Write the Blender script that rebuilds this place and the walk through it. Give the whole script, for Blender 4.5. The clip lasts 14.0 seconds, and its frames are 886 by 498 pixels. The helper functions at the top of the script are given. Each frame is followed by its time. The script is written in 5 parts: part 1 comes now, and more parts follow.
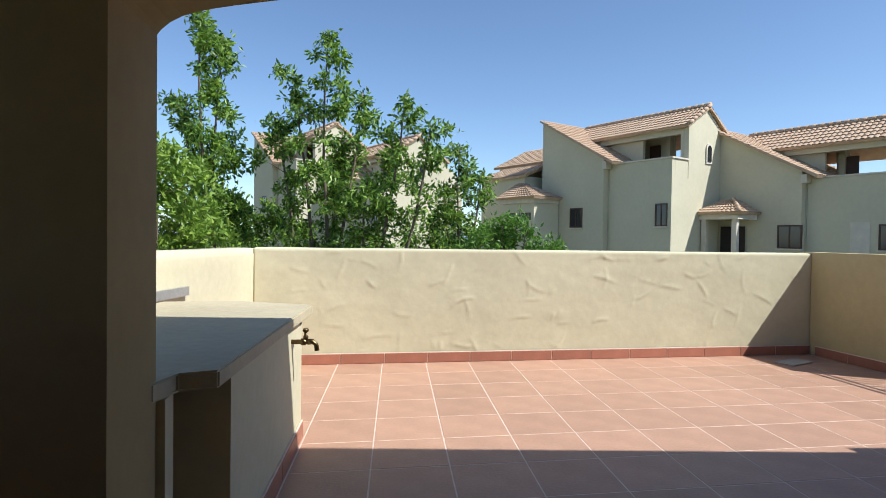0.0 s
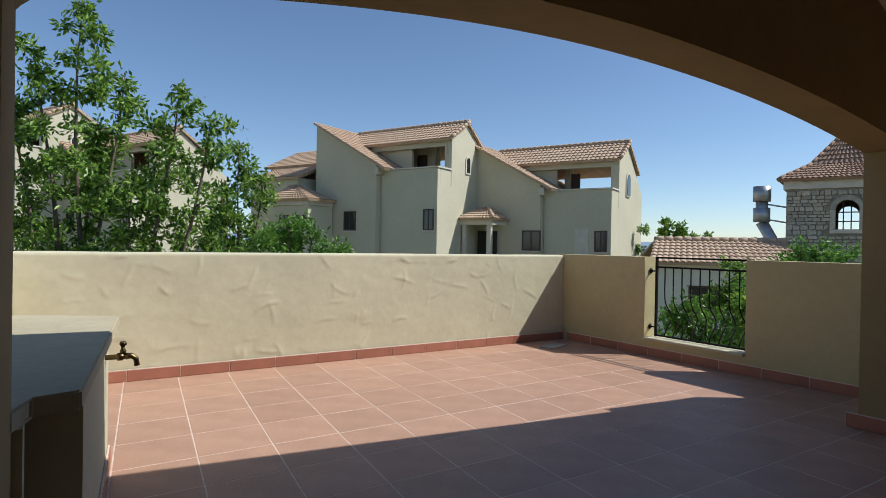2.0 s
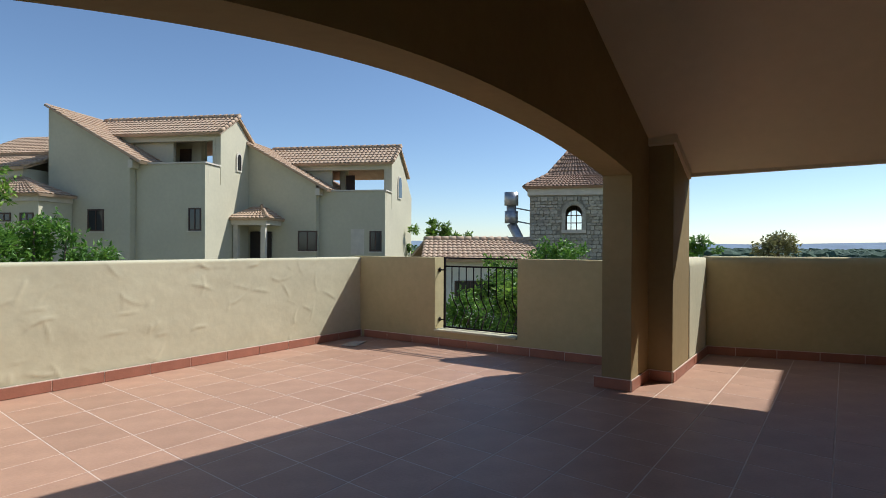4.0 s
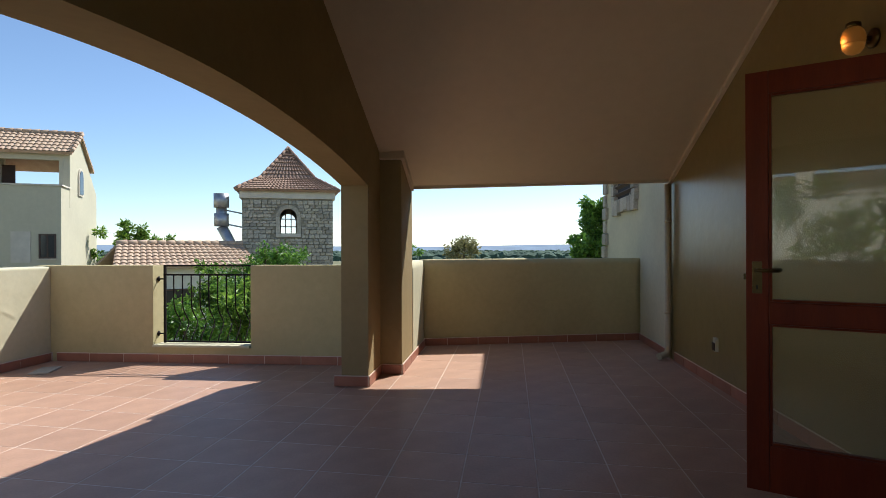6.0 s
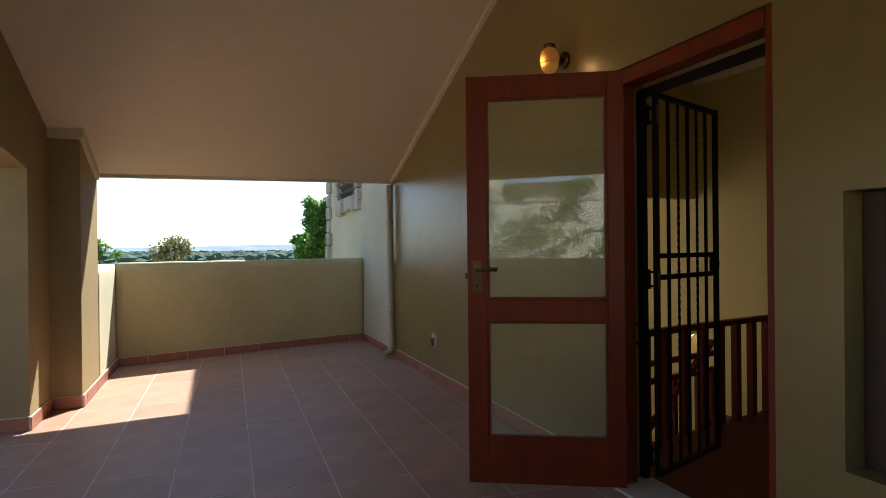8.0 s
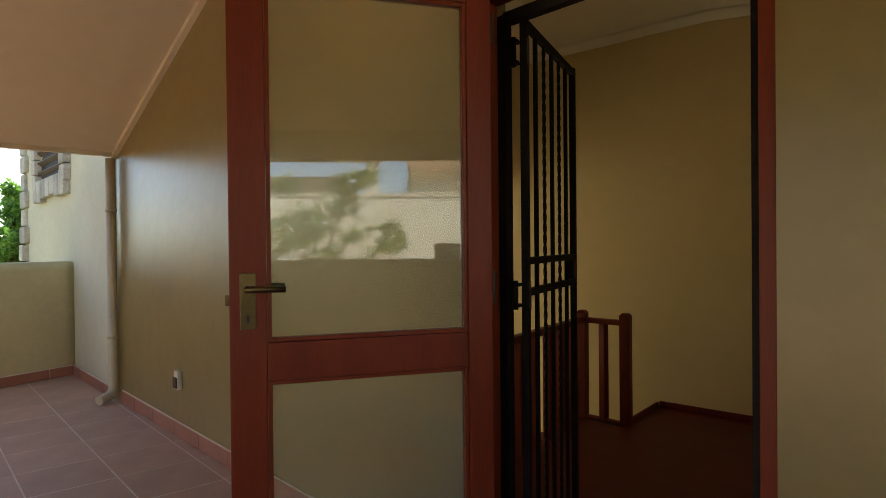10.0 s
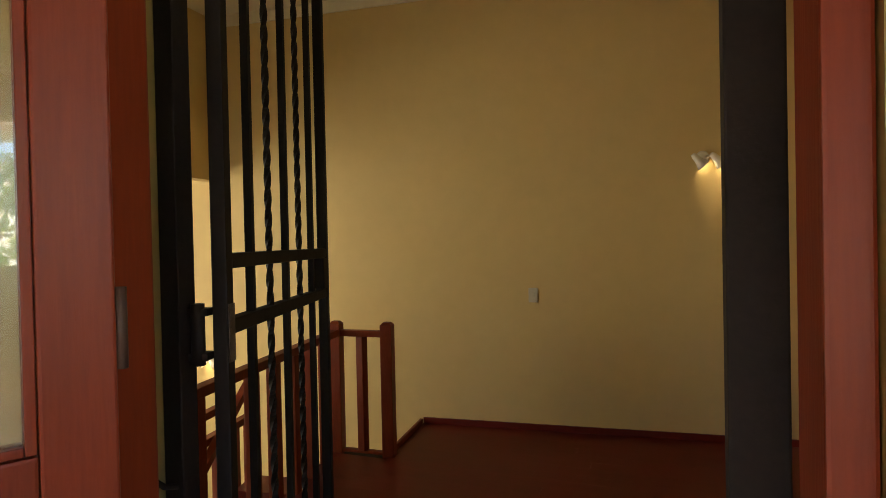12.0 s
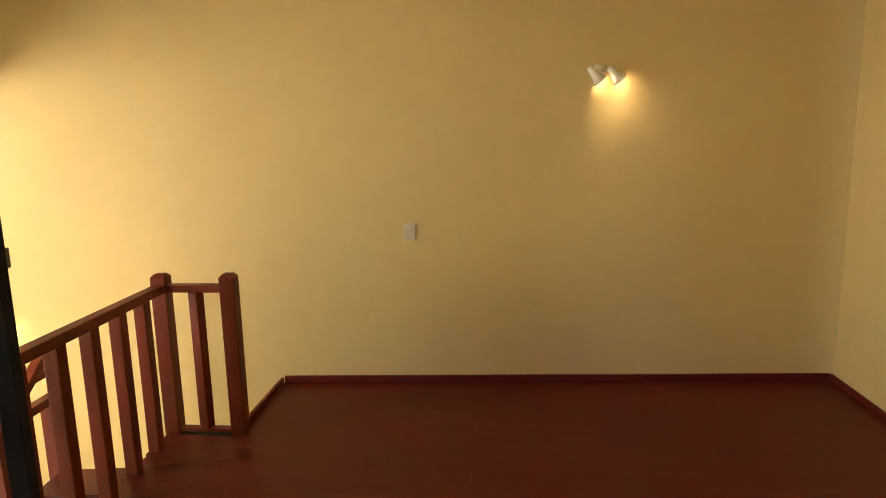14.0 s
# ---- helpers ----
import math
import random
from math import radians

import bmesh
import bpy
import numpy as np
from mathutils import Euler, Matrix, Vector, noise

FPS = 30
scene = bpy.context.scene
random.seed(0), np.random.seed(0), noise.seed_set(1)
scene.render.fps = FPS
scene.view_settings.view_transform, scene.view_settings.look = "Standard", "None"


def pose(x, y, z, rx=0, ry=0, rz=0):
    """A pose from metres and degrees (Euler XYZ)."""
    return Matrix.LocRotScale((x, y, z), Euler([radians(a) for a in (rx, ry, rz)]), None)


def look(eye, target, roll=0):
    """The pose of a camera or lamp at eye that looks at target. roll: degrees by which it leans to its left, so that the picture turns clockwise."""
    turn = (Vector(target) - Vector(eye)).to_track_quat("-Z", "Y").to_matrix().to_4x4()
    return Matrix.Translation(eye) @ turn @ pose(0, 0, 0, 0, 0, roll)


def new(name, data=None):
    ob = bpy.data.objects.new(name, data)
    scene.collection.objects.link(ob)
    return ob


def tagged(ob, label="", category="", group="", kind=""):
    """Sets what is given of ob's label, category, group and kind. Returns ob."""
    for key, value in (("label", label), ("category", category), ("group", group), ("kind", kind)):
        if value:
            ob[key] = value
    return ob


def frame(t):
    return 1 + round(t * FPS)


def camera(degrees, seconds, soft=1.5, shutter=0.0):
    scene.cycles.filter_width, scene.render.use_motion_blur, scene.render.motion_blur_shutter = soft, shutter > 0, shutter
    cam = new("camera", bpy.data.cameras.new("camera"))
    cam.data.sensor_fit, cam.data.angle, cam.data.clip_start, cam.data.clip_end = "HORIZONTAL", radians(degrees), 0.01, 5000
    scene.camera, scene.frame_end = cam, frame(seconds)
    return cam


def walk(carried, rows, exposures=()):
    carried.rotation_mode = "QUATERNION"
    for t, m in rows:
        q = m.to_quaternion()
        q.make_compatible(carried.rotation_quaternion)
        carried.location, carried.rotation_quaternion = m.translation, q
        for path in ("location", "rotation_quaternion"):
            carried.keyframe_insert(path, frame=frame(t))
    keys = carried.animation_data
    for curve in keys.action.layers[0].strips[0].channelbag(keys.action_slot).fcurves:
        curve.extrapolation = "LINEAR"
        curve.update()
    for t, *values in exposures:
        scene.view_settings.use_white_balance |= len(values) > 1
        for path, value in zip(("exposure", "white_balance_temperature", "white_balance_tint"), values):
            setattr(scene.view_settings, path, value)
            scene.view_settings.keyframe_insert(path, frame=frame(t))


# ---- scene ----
cam = camera(75.5, 14.0, soft=0.7)
PATH = [
    (0, (1.053, 0.713, 1.141), (1.417, 2.679, 1.104), 0.8),
    (0.5, (0.98, 0.695, 1.14), (1.489, 2.629, 1.108), 0.8),
    (1, (0.873, 0.717, 1.139), (1.56, 2.595, 1.114), 0.8),
    (1.5, (0.776, 0.74, 1.14), (1.642, 2.543, 1.12), 0.8),
    (2, (0.672, 0.696, 1.146), (1.773, 2.365, 1.13), 1.0),
    (2.5, (0.569, 0.685, 1.155), (1.836, 2.232, 1.145), 0.4),
    (2.7, (0.518, 0.652, 1.164), (1.842, 2.151, 1.152), 0.4),
    (5, (0.051, 0.829, 1.19), (1.92, 1.542, 1.193), 0.0),
    (5.5, (0.0, 0.882, 1.199), (1.945, 1.347, 1.205), -0.1),
    (6, (-0.006, 0.909, 1.205), (1.985, 1.099, 1.209), -0.2),
    (6.5, (0.007, 0.938, 1.179), (2.005, 0.863, 1.186), -0.4),
    (7, (0.009, 0.923, 1.211), (1.983, 0.604, 1.206), -0.4),
    (7.5, (0.125, 0.907, 1.222), (2.051, 0.367, 1.216), -0.6),
    (8, (0.313, 0.871, 1.21), (2.17, 0.13, 1.207), -0.6),
    (8.2, (0.371, 0.843, 1.23), (2.2, 0.033, 1.217), -0.7),
    (10.3, (1.567, 0.285, 1.212), (2.87, -1.232, 1.202), -0.8),
    (10.5, (1.645, 0.219, 1.204), (2.861, -1.369, 1.196), -1.0),
    (11, (1.788, -0.013, 1.195), (2.797, -1.74, 1.18), -0.8),
    (11.5, (1.867, -0.24, 1.187), (2.717, -2.05, 1.173), -1.0),
    (12, (1.948, -0.471, 1.182), (2.654, -2.342, 1.157), -1.2),
    (12.5, (2.018, -0.663, 1.181), (2.566, -2.585, 1.136), -1.3),
    (13, (2.033, -0.848, 1.172), (2.452, -2.802, 1.094), -1.5),
    (13.5, (2.028, -0.993, 1.166), (2.392, -2.954, 1.014), -1.4),
    (14, (2.09, -1.166, 1.232), (2.383, -3.119, 0.92), -1.3),
]
EXPOSURES = [(0, 0.53, 6050, 8), (1, 0.29, 6050, 8), (1.5, 0.12, 6050, 8), (2.5, 0.09, 6050, 8), (5, 0.32, 6050, 8), (6.5, 0.72, 6200, 8), (7.5, 1.1, 6200, 8), (8.2, 1.4, 6200, 8), (10.3, 2.25, 7000, 10), (11, 2.68, 7000, 10), (11.5, 2.86, 6900, 10), (12, 3.4, 6600, 10), (12.5, 3.9, 6600, 10), (13, 4.15, 6600, 10), (13.5, 4.32, 6600, 10), (14, 4.5, 6600, 10)]
walk(cam, [(t, look(eye, target, roll)) for t, eye, target, roll in PATH], EXPOSURES)

# ---- light ----
SUN = Vector((0.75, -0.50, 1.0)).normalized()
world = bpy.data.worlds.new("sky")
scene.world = world
world.use_nodes = True
wn = world.node_tree
sky = wn.nodes.new("ShaderNodeTexSky")
sky.sky_type = "NISHITA"
sky.sun_disc = False
sky.sun_elevation = math.asin(SUN.z)
sky.sun_rotation = math.atan2(SUN.x, SUN.y)
sky.altitude = 1400
sky.dust_density = 0.7
sky.ozone_density = 2.0
wn.links.new(sky.outputs[0], wn.nodes["Background"].inputs[0])
wn.nodes["Background"].inputs[1].default_value = 0.115
sun = new("sun", bpy.data.lights.new("sun", "SUN"))
sun.data.energy = 4.5
sun.data.angle = radians(0.53)
sun.data.color = (1.0, 0.96, 0.90)
sun.matrix_world = look(SUN * 50, (0, 0, 0))


def lamp(name, kind, m, energy, color, size=0.1, size_y=None, spot=60):
    d = bpy.data.lights.new(name, kind)
    d.energy, d.color = energy, color
    if kind == "AREA":
        d.shape, d.size, d.size_y = "RECTANGLE", size, size_y or size
    else:
        d.shadow_soft_size = size
    if kind == "SPOT":
        d.spot_size, d.spot_blend = radians(spot), 0.9
    ob = new(name, d)
    ob.matrix_world = m
    return ob


# added stairwell fill (source unseen), the two wall spots and the porch lamp
lamp("stairwell_fill", "AREA", look((7.66, -2.31, 1.0), (0, -2.31, 1.0)), 5.3, (1.0, 0.95, 0.86), 1.1, 1.7)
lamp("spot_bulb", "SPOT", look((1.56, -4.90, 1.66), (1.41, -5.11, 1.33)), 0.085, (1.0, 0.80, 0.50), 0.03, spot=110)
lamp("stair_bulb", "SPOT", look((5.84, -4.50, 0.16), (5.78, -4.67, -0.08)), 0.12, (1.0, 0.74, 0.42), 0.03, spot=110)
lamp("porch_bulb", "POINT", pose(3.095, -0.83, 2.255), 0.35, (1.0, 0.55, 0.2), 0.03)


# ---- materials ----
def mat(name, base, rough=0.7, var=0.12, scale=3.0, bump=0.0, bump_scale=40.0, metal=0.0, spec=0.5, second=None, stretch=(1, 1, 1),
        random_value=0.0, coat=0.0, stain=0.0):
    m = bpy.data.materials.new(name)
    m.use_nodes = True
    n, l = m.node_tree.nodes, m.node_tree.links
    p = n["Principled BSDF"]
    p.inputs["Roughness"].default_value = rough
    p.inputs["Metallic"].default_value = metal
    p.inputs["Specular IOR Level"].default_value = spec
    p.inputs["Coat Weight"].default_value = coat
    p.inputs["Coat Roughness"].default_value = 0.24
    tc = n.new("ShaderNodeTexCoord")
    mp = n.new("ShaderNodeMapping")
    mp.inputs["Scale"].default_value = stretch
    l.new(tc.outputs["Object"], mp.inputs[0])
    a = n.new("ShaderNodeTexNoise")
    a.inputs["Scale"].default_value = scale
    a.inputs["Detail"].default_value = 6
    l.new(mp.outputs[0], a.inputs["Vector"])
    b = n.new("ShaderNodeTexNoise")
    b.inputs["Scale"].default_value = scale * 12
    b.inputs["Detail"].default_value = 4
    l.new(mp.outputs[0], b.inputs["Vector"])
    avg = n.new("ShaderNodeMix")
    avg.inputs[0].default_value = 0.35
    l.new(a.outputs[0], avg.inputs[2])
    l.new(b.outputs[0], avg.inputs[3])
    ramp = n.new("ShaderNodeValToRGB")
    lo = second or [c * (1 - var * 2.2) for c in base]
    hi = base if second else [min(1, c * (1 + var * 1.6)) for c in base]
    ramp.color_ramp.elements[0].position, ramp.color_ramp.elements[1].position = 0.3, 0.7
    ramp.color_ramp.elements[0].color, ramp.color_ramp.elements[1].color = (*lo, 1), (*hi, 1)
    l.new(avg.outputs[0], ramp.inputs[0])
    col = ramp.outputs[0]
    if stain:
        s = n.new("ShaderNodeTexNoise")
        s.inputs["Scale"].default_value = 0.9
        s.inputs["Detail"].default_value = 8
        s.inputs["Roughness"].default_value = 0.7
        l.new(tc.outputs["Object"], s.inputs["Vector"])
        r = n.new("ShaderNodeMapRange")
        r.inputs[1].default_value, r.inputs[2].default_value = 0.55, 0.75
        r.inputs[3].default_value, r.inputs[4].default_value = 0.0, stain
        l.new(s.outputs[0], r.inputs[0])
        mx = n.new("ShaderNodeMix")
        mx.data_type = "RGBA"
        mx.inputs[7].default_value = (*[c * 0.55 for c in base], 1)
        l.new(r.outputs[0], mx.inputs[0])
        l.new(col, mx.inputs[6])
        col = mx.outputs[2]
    if random_value:
        oi = n.new("ShaderNodeObjectInfo")
        hs = n.new("ShaderNodeHueSaturation")
        r = n.new("ShaderNodeMapRange")
        r.inputs[3].default_value, r.inputs[4].default_value = 1 - random_value, 1 + random_value
        l.new(oi.outputs["Random"], r.inputs[0])
        l.new(r.outputs[0], hs.inputs["Value"])
        l.new(col, hs.inputs["Color"])
        col = hs.outputs[0]
    l.new(col, p.inputs["Base Color"])
    if bump:
        c = n.new("ShaderNodeTexNoise")
        c.inputs["Scale"].default_value = bump_scale
        c.inputs["Detail"].default_value = 5
        l.new(mp.outputs[0], c.inputs["Vector"])
        bp = n.new("ShaderNodeBump")
        bp.inputs["Strength"].default_value = min(1.0, bump)
        bp.inputs["Distance"].default_value = 0.02
        l.new(c.outputs[0], bp.inputs["Height"])
        l.new(bp.outputs[0], p.inputs["Normal"])
    return m


PLASTER = mat("beige_plaster", (0.585, 0.535, 0.365), 0.85, 0.05, 1.5, 0.16, 7, spec=0.25, stain=0.15)
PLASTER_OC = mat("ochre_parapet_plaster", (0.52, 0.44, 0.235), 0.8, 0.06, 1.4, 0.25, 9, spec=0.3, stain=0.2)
# base set darker than the ochre paint to carry the roofed patio's shade
PLASTER_SM = mat("smooth_plaster_shade_toned", (0.265, 0.188, 0.062), 0.36, 0.07, 1.2, 0.22, 6, spec=0.6, stain=0.12, coat=0.22)
# darker copy of the beige plaster; the patio's shade is in its colour
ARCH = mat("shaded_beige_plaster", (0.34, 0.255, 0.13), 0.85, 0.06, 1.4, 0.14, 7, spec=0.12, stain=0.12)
CEILING = mat("ceiling_paint", (0.71, 0.60, 0.455), 0.6, 0.03, 0.8, 0.05, 30, spec=0.2)
INNER = mat("cream_inner_paint", (0.68, 0.505, 0.225), 0.6, 0.03, 0.7, 0.06, 35, spec=0.3)
INNER_WHITE = mat("white_inner_paint", (0.78, 0.70, 0.52), 0.7, 0.03, 0.7, 0.06, 35, spec=0.25)
TILE = mat("terracotta_floor_tile", (0.465, 0.275, 0.185), 0.5, 0.07, 5, 0.1, 60, spec=0.35, random_value=0.07, stain=0.18)
SKIRT = mat("terracotta_skirting_tile", (0.36, 0.145, 0.092), 0.45, 0.08, 6, 0.08, 60, random_value=0.08)
GROUT = mat("pale_grout", (0.68, 0.54, 0.44), 0.9, 0.1, 12)
ROOF = mat("clay_roof_tile", (0.54, 0.40, 0.27), 0.8, 0.22, 2.5, 0.2, 50, second=(0.40, 0.26, 0.17))
ROOF_DARK = mat("weathered_red_roof_tile", (0.38, 0.24, 0.16), 0.85, 0.22, 2.5, 0.2, 50, second=(0.24, 0.14, 0.09))
HOUSE = mat("house_plaster", (0.56, 0.515, 0.375), 0.9, 0.04, 0.5, 0.15, 5, spec=0.2)
HOUSE_W = mat("pale_house_plaster", (0.72, 0.68, 0.56), 0.9, 0.04, 0.5, 0.04, 5, spec=0.2)
TRIM = mat("pale_trim", (0.62, 0.56, 0.46), 0.8, 0.06, 3)
STONE = mat("grey_field_stone", (0.46, 0.41, 0.32), 0.9, 0.2, 3, 0.5, 12, random_value=0.22)
MORTAR = mat("mortar", (0.33, 0.29, 0.22), 0.95, 0.15, 8)
WOOD = mat("red_stained_door_wood", (0.23, 0.034, 0.008), 0.42, 0.2, 2.2, 0.05, 30, spec=0.28, stretch=(6, 6, 0.5), second=(0.15, 0.021, 0.007))
RAILWOOD = mat("red_brown_rail_wood", (0.25, 0.042, 0.012), 0.46, 0.2, 2.5, 0.06, 30, spec=0.2, stretch=(6, 6, 0.6), second=(0.13, 0.021, 0.008))
FLOORWOOD = mat("dark_red_floor_wood", (0.145, 0.0145, 0.009), 0.45, 0.2, 1.6, 0.03, 30, spec=0.3, stretch=(0.5, 7, 1), second=(0.115, 0.010, 0.006), random_value=0.04)
IRON = mat("black_iron", (0.015, 0.010, 0.008), 0.65, 0.25, 8, 0.06, 60, spec=0.18)
BRASS = mat("worn_brass", (0.16, 0.11, 0.05), 0.35, 0.15, 14, metal=1.0)
STEEL = mat("galvanised_steel", (0.42, 0.43, 0.44), 0.45, 0.1, 5, metal=0.7)
WORN = mat("rust_worn_steel", (0.20, 0.16, 0.13), 0.6, 0.3, 40, 0.2, 120, metal=0.5, second=(0.05, 0.03, 0.02))
WHITE_PVC = mat("pale_painted_pipe", (0.50, 0.43, 0.30), 0.6, 0.08, 4)
SPOTMETAL = mat("pale_spotlight_enamel", (0.85, 0.80, 0.66), 0.35, 0.03, 6)
SWITCH = mat("cream_plastic", (0.66, 0.60, 0.46), 0.45, 0.03, 4)
# near-black for recess shade and gaps, put straight into the colour
DARK = mat("shade_and_gap_black", (0.03, 0.022, 0.018), 0.8, 0.1, 4)
COPING = mat("counter_render", (0.48, 0.41, 0.27), 0.85, 0.08, 2, 0.2, 20, stain=0.3)
WINFRAME = mat("dark_window_frame", (0.07, 0.035, 0.022), 0.6, 0.1, 4)
BARK = mat("grey_brown_bark", (0.16, 0.12, 0.085), 0.9, 0.25, 6, 0.5, 25)
GRASS = mat("dry_lawn_and_soil", (0.10, 0.13, 0.04), 0.95, 0.3, 0.3, 0.3, 5, second=(0.2, 0.15, 0.08))
# aerial haze is put into the hill's blue colour
HILL = mat("hazy_blue_hill", (0.25, 0.32, 0.40), 1.0, 0.1, 0.01)
CANOPY = mat("distant_tree_canopy", (0.09, 0.14, 0.085), 1.0, 0.3, 0.05, second=(0.05, 0.085, 0.06))
PAVING = mat("pale_paving", (0.42, 0.38, 0.32), 0.9, 0.1, 2)


def leaf_mat(name, a, b):
    m = bpy.data.materials.new(name)
    m.use_nodes = True
    n, l = m.node_tree.nodes, m.node_tree.links
    p = n["Principled BSDF"]
    g = n.new("ShaderNodeNewGeometry")
    r = n.new("ShaderNodeValToRGB")
    r.color_ramp.elements[0].color, r.color_ramp.elements[1].color = (*a, 1), (*b, 1)
    l.new(g.outputs["Random Per Island"], r.inputs[0])
    l.new(r.outputs[0], p.inputs["Base Color"])
    p.inputs["Roughness"].default_value = 0.42
    tr = n.new("ShaderNodeBsdfTranslucent")
    l.new(r.outputs[0], tr.inputs[0])
    mx = n.new("ShaderNodeMixShader")
    mx.inputs[0].default_value = 0.4
    l.new(p.outputs[0], mx.inputs[1])
    l.new(tr.outputs[0], mx.inputs[2])
    l.new(mx.outputs[0], n["Material Output"].inputs[0])
    return m


LEAF = leaf_mat("green_leaf", (0.03, 0.095, 0.014), (0.33, 0.50, 0.07))
LEAF_Y = leaf_mat("yellow_green_leaf", (0.13, 0.24, 0.03), (0.30, 0.42, 0.06))
LEAF_F = leaf_mat("bright_green_leaf", (0.07, 0.17, 0.025), (0.20, 0.36, 0.05))
LEAF_B = leaf_mat("brownish_leaf", (0.15, 0.15, 0.05), (0.30, 0.27, 0.11))


def glass_mat(name, tint=(1, 1, 1), ior=1.5, dust_lift=0.0):
    m = bpy.data.materials.new(name)
    m.use_nodes = True
    n, l = m.node_tree.nodes, m.node_tree.links
    fr = n.new("ShaderNodeFresnel")
    fr.inputs[0].default_value = ior
    tr = n.new("ShaderNodeBsdfTransparent")
    tr.inputs[0].default_value = (*tint, 1)
    gl = n.new("ShaderNodeBsdfGlossy")
    gl.inputs["Roughness"].default_value = 0.01
    mx = n.new("ShaderNodeMixShader")
    l.new(fr.outputs[0], mx.inputs[0])
    l.new(tr.outputs[0], mx.inputs[1])
    l.new(gl.outputs[0], mx.inputs[2])
    # a thin film of dust and wiped smudges, thickened and yellowed to lift the pane
    tc = n.new("ShaderNodeTexCoord")
    ns = n.new("ShaderNodeTexNoise")
    ns.inputs["Scale"].default_value, ns.inputs["Detail"].default_value, ns.inputs["Distortion"].default_value = 2.2, 6, 1.2
    l.new(tc.outputs["Object"], ns.inputs["Vector"])
    r = n.new("ShaderNodeMapRange")
    r.inputs[1].default_value, r.inputs[2].default_value = 0.3, 0.75
    r.inputs[3].default_value, r.inputs[4].default_value = dust_lift * 0.5, dust_lift * 1.5
    l.new(ns.outputs[0], r.inputs[0])
    df = n.new("ShaderNodeBsdfDiffuse")
    df.inputs[0].default_value = (0.80, 0.74, 0.48, 1)
    mx2 = n.new("ShaderNodeMixShader")
    l.new(r.outputs[0], mx2.inputs[0])
    l.new(mx.outputs[0], mx2.inputs[1])
    l.new(df.outputs[0], mx2.inputs[2])
    l.new(mx2.outputs[0], n["Material Output"].inputs[0])
    return m


GLASS = glass_mat("clear_door_glass", (0.95, 0.96, 0.88), 1.75, 0.10)
DARKGLASS = mat("dark_window_glass", (0.02, 0.022, 0.026), 0.08, 0.05, 1, spec=0.6)


def glow(name, color, strength):
    m = bpy.data.materials.new(name)
    m.use_nodes = True
    p = m.node_tree.nodes["Principled BSDF"]
    p.inputs["Base Color"].default_value = (*color, 1)
    p.inputs["Emission Color"].default_value = (*color, 1)
    p.inputs["Emission Strength"].default_value = strength
    return m


BULB = glow("lit_bulb", (1.0, 0.80, 0.45), 1.2)
AMBER = glow("lit_amber_glass", (0.40, 0.155, 0.028), 0.10)
AMBER_HOT = glow("bright_amber_glass", (0.43, 0.175, 0.033), 0.14)


# ---- mesh helpers ----
def finish(bm, name, material, parent=None, label=""):
    me = bpy.data.meshes.new(name)
    bmesh.ops.recalc_face_normals(bm, faces=bm.faces)
    bm.to_mesh(me)
    bm.free()
    me.materials.append(material)
    ob = new(name, me)
    if parent:
        ob.parent = parent
    if label:
        ob["label"] = label
    return ob


def part(name, bm, material, parent, label=""):
    return finish(bm, name, material, parent, label)


def structure(name, bm, material, label, category):
    return tagged(finish(bm, name, material), label, category, kind="structure")


def thing(name, label, category, group="", m=None):
    ob = new(name)
    ob.empty_display_size = 0.1
    if m is not None:
        ob.matrix_world = m
    return tagged(ob, label, category, group)


def box(lo, hi, bevel=0.0, bm=None, m=None):
    own = bmesh.new()
    bmesh.ops.create_cube(own, size=1.0)
    for v in own.verts:
        v.co = Vector([(lo[i] + hi[i]) / 2 + v.co[i] * (hi[i] - lo[i]) for i in range(3)])
    if bevel:
        bmesh.ops.bevel(own, geom=own.edges[:], offset=bevel, segments=2, affect="EDGES", profile=0.6)
    if m is not None:
        own.transform(m)
    return add_to(bm, own)


def add_to(bm, own):
    if bm is None:
        return own
    me = bpy.data.meshes.new("tmp")
    own.to_mesh(me)
    own.free()
    bm.from_mesh(me)
    bpy.data.meshes.remove(me)
    return bm


def prism(points, axis_vector, bm=None):
    """A polygon of 3D points pushed out along a vector."""
    own = bmesh.new()
    a = [own.verts.new(p) for p in points]
    b = [own.verts.new(Vector(p) + Vector(axis_vector)) for p in points]
    own.faces.new(a)
    own.faces.new(b[::-1])
    for i in range(len(a)):
        j = (i + 1) % len(a)
        own.faces.new((a[j], a[i], b[i], b[j]))
    return add_to(bm, own)


def tube(points, radius, sides=8, bm=None, flat=False):
    """A round bar along a line of points; radius may be a list."""
    own = bmesh.new()
    rings = []
    pts = [Vector(p) for p in points]
    for i, p in enumerate(pts):
        d = (pts[min(i + 1, len(pts) - 1)] - pts[max(i - 1, 0)]).normalized()
        s = d.cross(Vector((0, 0, 1)))
        if s.length < 1e-3:
            s = d.cross(Vector((0, 1, 0)))
        s.normalize()
        t = d.cross(s)
        r = radius[i] if isinstance(radius, (list, tuple)) else radius
        rings.append([own.verts.new(p + (s * math.cos(2 * math.pi * k / sides) + t * math.sin(2 * math.pi * k / sides)) * r) for k in range(sides)])
    for a, b in zip(rings, rings[1:]):
        for k in range(sides):
            own.faces.new((a[k], a[(k + 1) % sides], b[(k + 1) % sides], b[k]))
    own.faces.new(rings[0][::-1])
    own.faces.new(rings[-1])
    for f in own.faces:
        f.smooth = sides > 4 and len(f.verts) == 4
    return add_to(bm, own)


